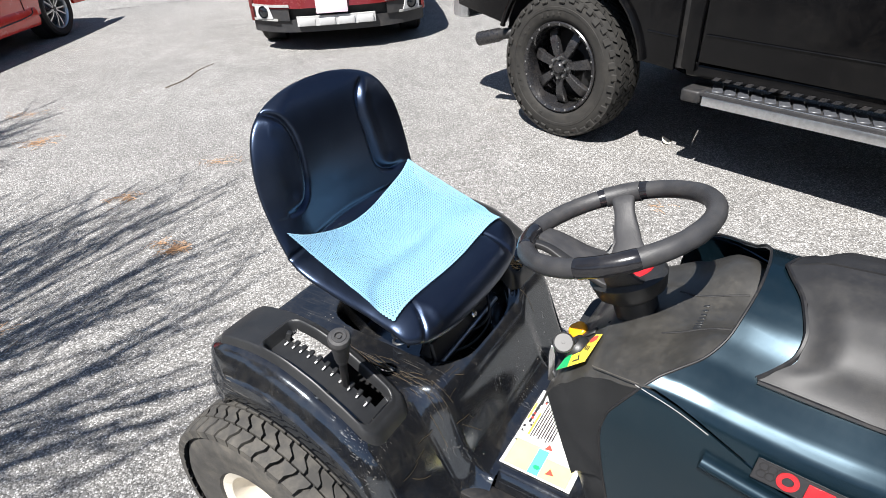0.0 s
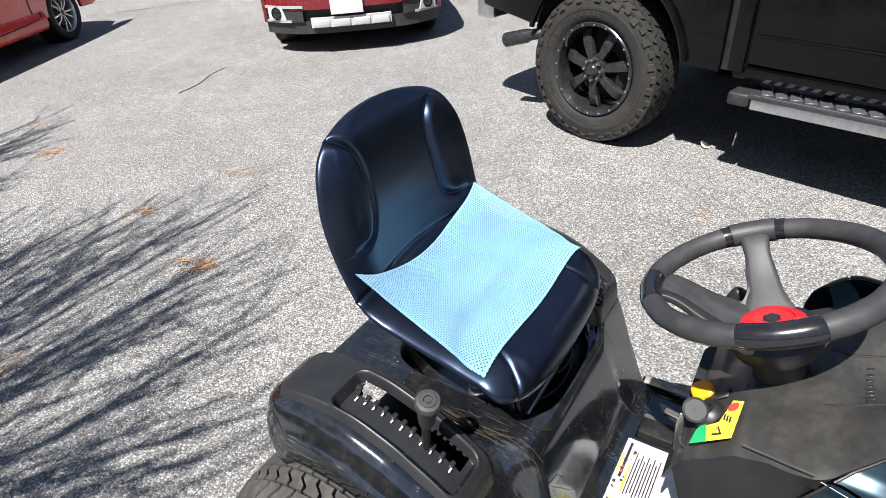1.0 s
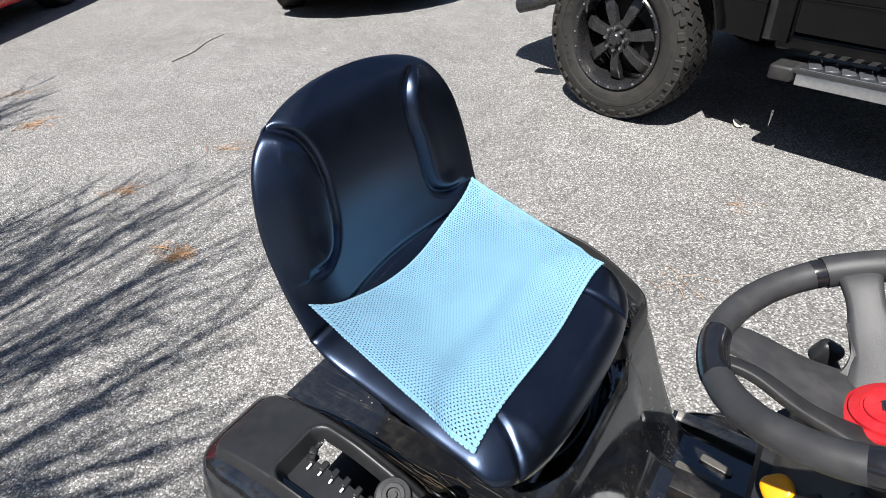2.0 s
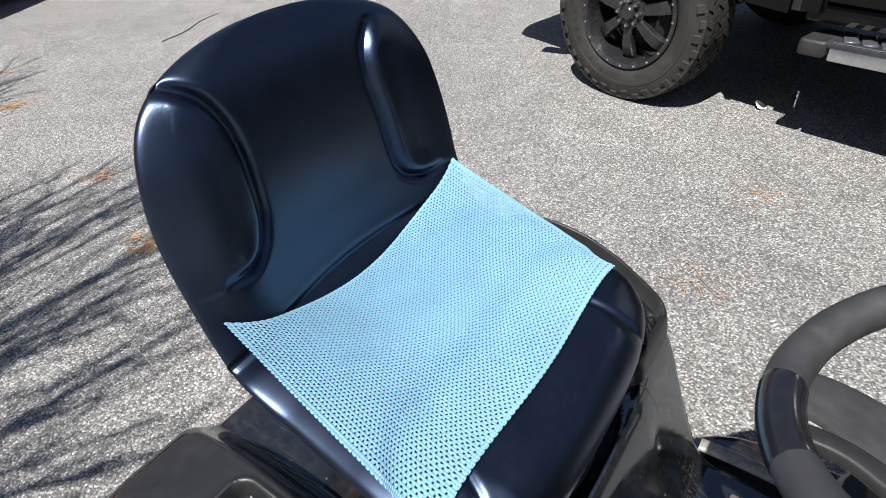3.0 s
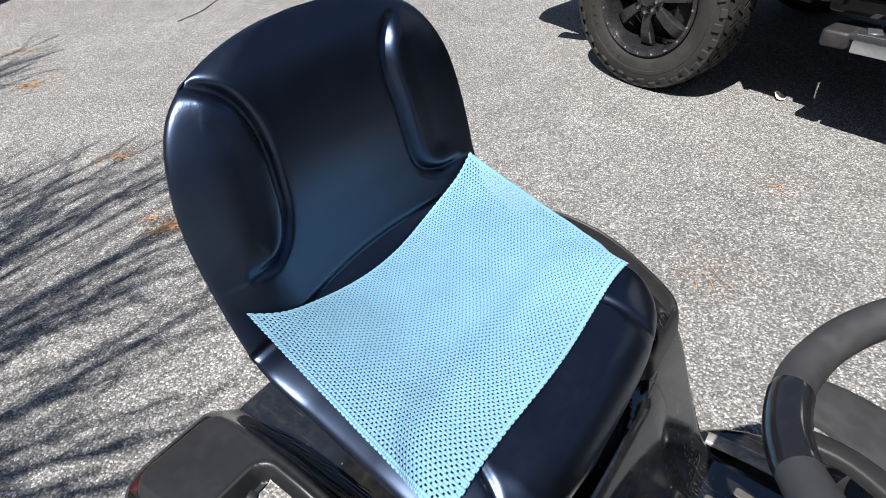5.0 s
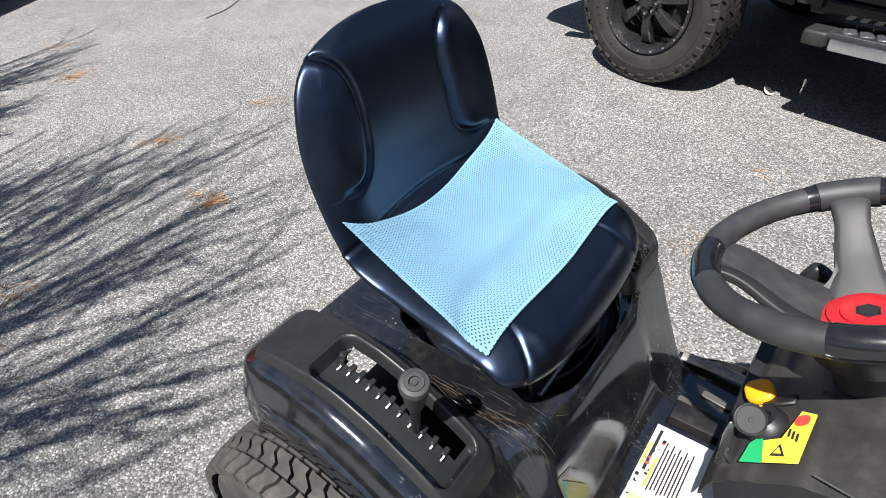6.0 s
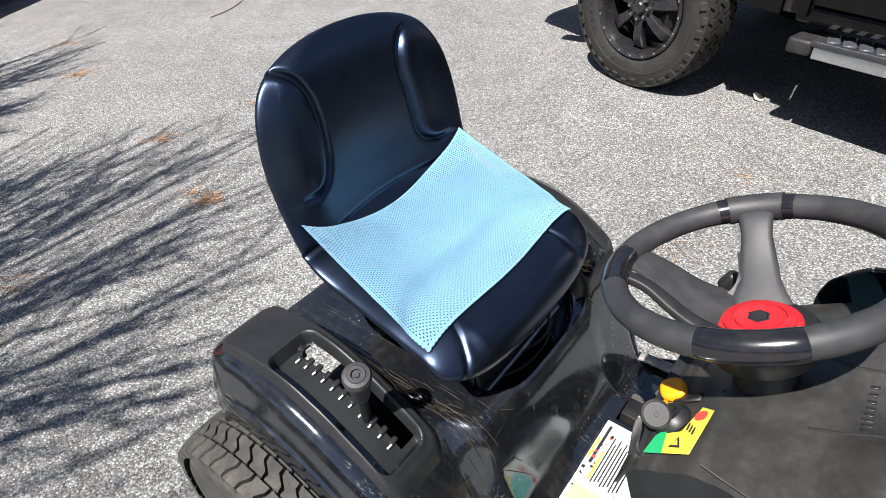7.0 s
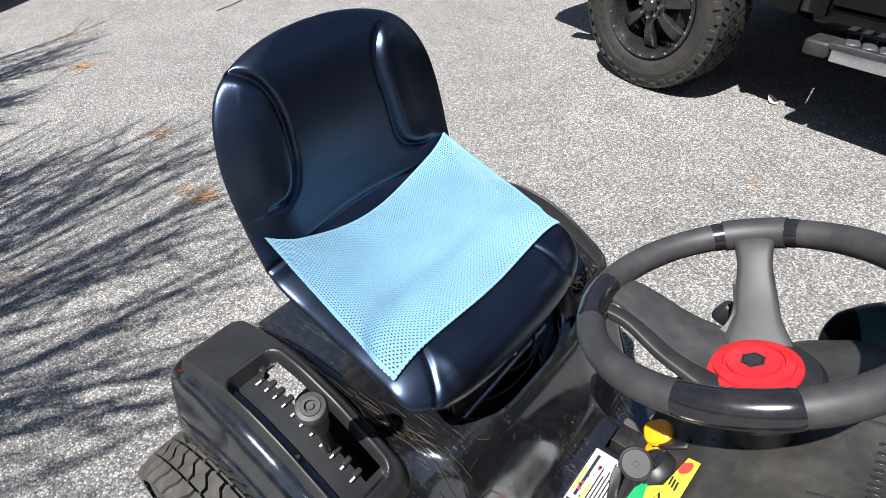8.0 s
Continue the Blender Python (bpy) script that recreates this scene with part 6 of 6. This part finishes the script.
part("inner_body", box((3.6, 1.30, 0.45), (-1.3, CW / 2, 0.58), 0.03), TRIMBLK, car)
for x in (0.20, -2.45):
    car_wheel(car, x, 0.115, 0.31, 0.20, -1, 10, ALU, "silver multi-spoke alloy wheel")
    car_wheel(car, x, CW - 0.115, 0.31, 0.20, 1, 10, ALU, "silver multi-spoke alloy wheel")

# ---- bare trees out of view, shaped so that their limbs shade the asphalt ----
LOW = 0.48


def bare_tree(at, seed, fork, reach, edge, far, boughs):
    """Upright, broom-like crown of ever finer branches above a fork."""
    rnd = random.Random(seed)
    tree = top("bare_tree", at, "leafless tree with many fine upright grey branches", "tree", group="bare trees")
    limbs = []

    def grow(p, d, length, r, level):
        pts, q, dd = [p], p.copy(), d.copy()
        for i in range(4):
            dd = (dd + Vector((rnd.uniform(-1, 1), rnd.uniform(-1, 1), rnd.uniform(-0.2, 0.6))) * (0.07 + 0.035 * level)).normalized()
            q = q + dd * (length / 4)
            pts.append(q.copy())
        # limbs whose shadow would reach the mower or sunlit asphalt are left out
        if level > 0 and pts[-1].x + 0.435 * pts[-1].z > edge + 0.30 * rnd.random() or level > 1 and pts[-1].y + 0.483 * pts[-1].z > far + 0.6 * rnd.random():
            return
        limbs.append((level, pts, r))
        if level >= 5:
            return
        for k in range((boughs, 6, 5, 2, 0)[level]):
            t = rnd.uniform(0.80 if level == 0 else 0.12, 1.0)
            i = min(3, int(t * 4))
            base = pts[i].lerp(pts[i + 1], t * 4 - i)
            ax = dd.orthogonal().normalized()
            ax.rotate(Matrix.Rotation(rnd.uniform(0, 2 * math.pi), 3, dd))
            nd = (dd + ax * rnd.uniform(0.05, 0.72 if level == 0 else 0.30) + (Vector((0.13, -0.15, 0)) if level == 0 else Vector())).normalized()
            size = (0.0135, 0.0085, 0.0062, 0.0046, 0.0036)[level]
            ln = reach if level == 0 else length
            grow(base, nd, ln * rnd.uniform(0.42, 0.72), size * rnd.uniform(0.7, 1.25), level + 1)

    grow(Vector((0, 0, -0.1)), Vector((0.02, 0.03, 1)).normalized(), fork, 0.13, 0)
    # crown at half the height, leant away from the sun to sharpen its shadow
    lean = Vector((math.cos(radians(SUN_AZ - 180)), math.sin(radians(SUN_AZ - 180)), 0)) / math.tan(radians(SUN_EL)) * (1 - LOW)
    limbs = [(level, [Vector((q.x, q.y, q.z * LOW)) + lean * max(0.0, q.z - fork) for q in pts], r) for level, pts, r in limbs]
    part("trunk", tube(limbs[0][1], (0.13, 0.045), 12, 20), BARK, tree)
    rest = bmesh.new()
    for level, pts, r in limbs[1:]:
        if level == 1:
            part("limb", tube(pts, (r, r * 0.6), 8, 12), BARK, tree)
        else:
            tube(pts, (r, r * 0.5), 5 if level < 4 else 3, 0, bm=rest)
    tagged(part("branches", rest, BARK, tree), "countless fine bare branches", kind="stuff")


def below(x, y, fork):
    """Foot of the lowered trunk whose fork keeps its shadow."""
    k = fork * (1 - LOW) / math.tan(radians(SUN_EL))
    return pose(x + k * math.cos(radians(SUN_AZ - 180)), y + k * math.sin(radians(SUN_AZ - 180)), 0)


bare_tree(below(-4.10, -0.62, 4.5), 21, 4.5, 5.6, 4.05, 4.15, 28)
bare_tree(below(-4.55, 1.85, 4.3), 8, 4.3, 3.1, 2.85, 9.0, 14)

# ---- dark ring added beyond everything in view, to darken the horizon in reflections ----
def woods():
    bm = bmesh.new()
    rnd2 = random.Random(3)
    for layer, (R, h0) in enumerate(((34, 7.0), (38, 8.5))):
        n = 220
        low, high = [], []
        for i in range(n):
            a = 2 * math.pi * (i + 0.5 * layer) / n
            r = R + rnd2.uniform(-1.2, 1.2)
            h = h0 + 1.6 * noise.noise(Vector((math.cos(a) * 5, math.sin(a) * 5, layer))) + rnd2.uniform(-0.9, 0.9)
            low.append(bm.verts.new((r * math.cos(a), 3 + r * math.sin(a), -0.1)))
            high.append(bm.verts.new((r * math.cos(a) * 0.99, 3 + r * math.sin(a) * 0.99, h)))
        for i in range(n):
            j = (i + 1) % n
            bm.faces.new((low[i], low[j], high[j], high[i]))
    return bm


solo("backdrop", woods(), DARKRING, Matrix(), "dark uneven ring added round the lot, out of view", "woods", kind="structure", smooth=False)

# ---- small things on the asphalt ----
def needle_clump(x, y, rad, count, seed, label):
    r2 = random.Random(seed)
    bm = bmesh.new()
    for i in range(count):
        a, c = r2.uniform(0, 2 * math.pi), r2.gauss(0, rad * 0.5)
        b = r2.uniform(0, 2 * math.pi)
        ln = r2.uniform(0.03, 0.075)
        p = Vector((c * math.cos(a), c * math.sin(a) * 0.6, 0.002 + r2.uniform(0, 0.006)))
        q = p + Vector((math.cos(b), math.sin(b), r2.uniform(-0.02, 0.05))) * ln
        tube([p, p.lerp(q, 0.5) + Vector((0, 0, 0.004)), q], 0.0011, 3, bm=bm, cap=False)
    return solo("needle_clump", bm, NEEDLE, pose(x, y, 0.0), label, "needles", group="needle clumps", kind="stuff")


for i, (x, y, rad, cnt) in enumerate(((-0.36, 2.87, 0.07, 70), (-0.45, 2.95, 0.05, 20), (-1.53, 4.68, 0.20, 80), (-0.72, 3.55, 0.16, 40), (-0.25, 3.9, 0.16, 30), (-1.0, 2.4, 0.2, 26), (-1.9, 5.4, 0.25, 40), (1.95, 2.55, 0.07, 10), (1.45, 2.15, 0.12, 14))):
    needle_clump(x, y, rad, cnt, 40 + i, "rusty dry pine needles scattered on asphalt")
solo("twig", tube([(0, 0, 0.003), (0.14, 0.22, 0.004), (0.22, 0.50, 0.004), (0.34, 0.70, 0.003)], (0.007, 0.003), 5, 12), BARK, pose(-0.86, 5.75, 0), "thin dark twig lying on asphalt", "twig")
bm = sheet(8, 6, lambda a, b: (0.05 * (a - 0.5), 0.030 * (b - 0.5) * math.sin(math.pi * (0.12 + 0.8 * a)) * 2 + 0.006 * a, 0.012 + 0.030 * a * a + 0.010 * abs(b - 0.5)), 0.0012)
solo("dry_leaf", bm, PALELEAF, pose(2.440, 3.250, -0.010, 0, 0, 120), "curled pale dry leaf standing on asphalt", "leaf")
for i, (x0, y0, x1, y1) in enumerate(((-2.4, 10.45, -1.95, 10.55), (-1.85, 10.58, -1.3, 10.72), (-1.1, 10.76, -0.6, 10.9))):
    solo("crack", tube([(0, 0, 0.001), ((x1 - x0) / 2, (y1 - y0) / 2 + 0.02, 0.001), (x1 - x0, y1 - y0, 0.001)], 0.010, 5, 8, flat=0.3), INK, pose(x0, y0, 0), "dark hairline crack in asphalt", "crack", kind="structure")
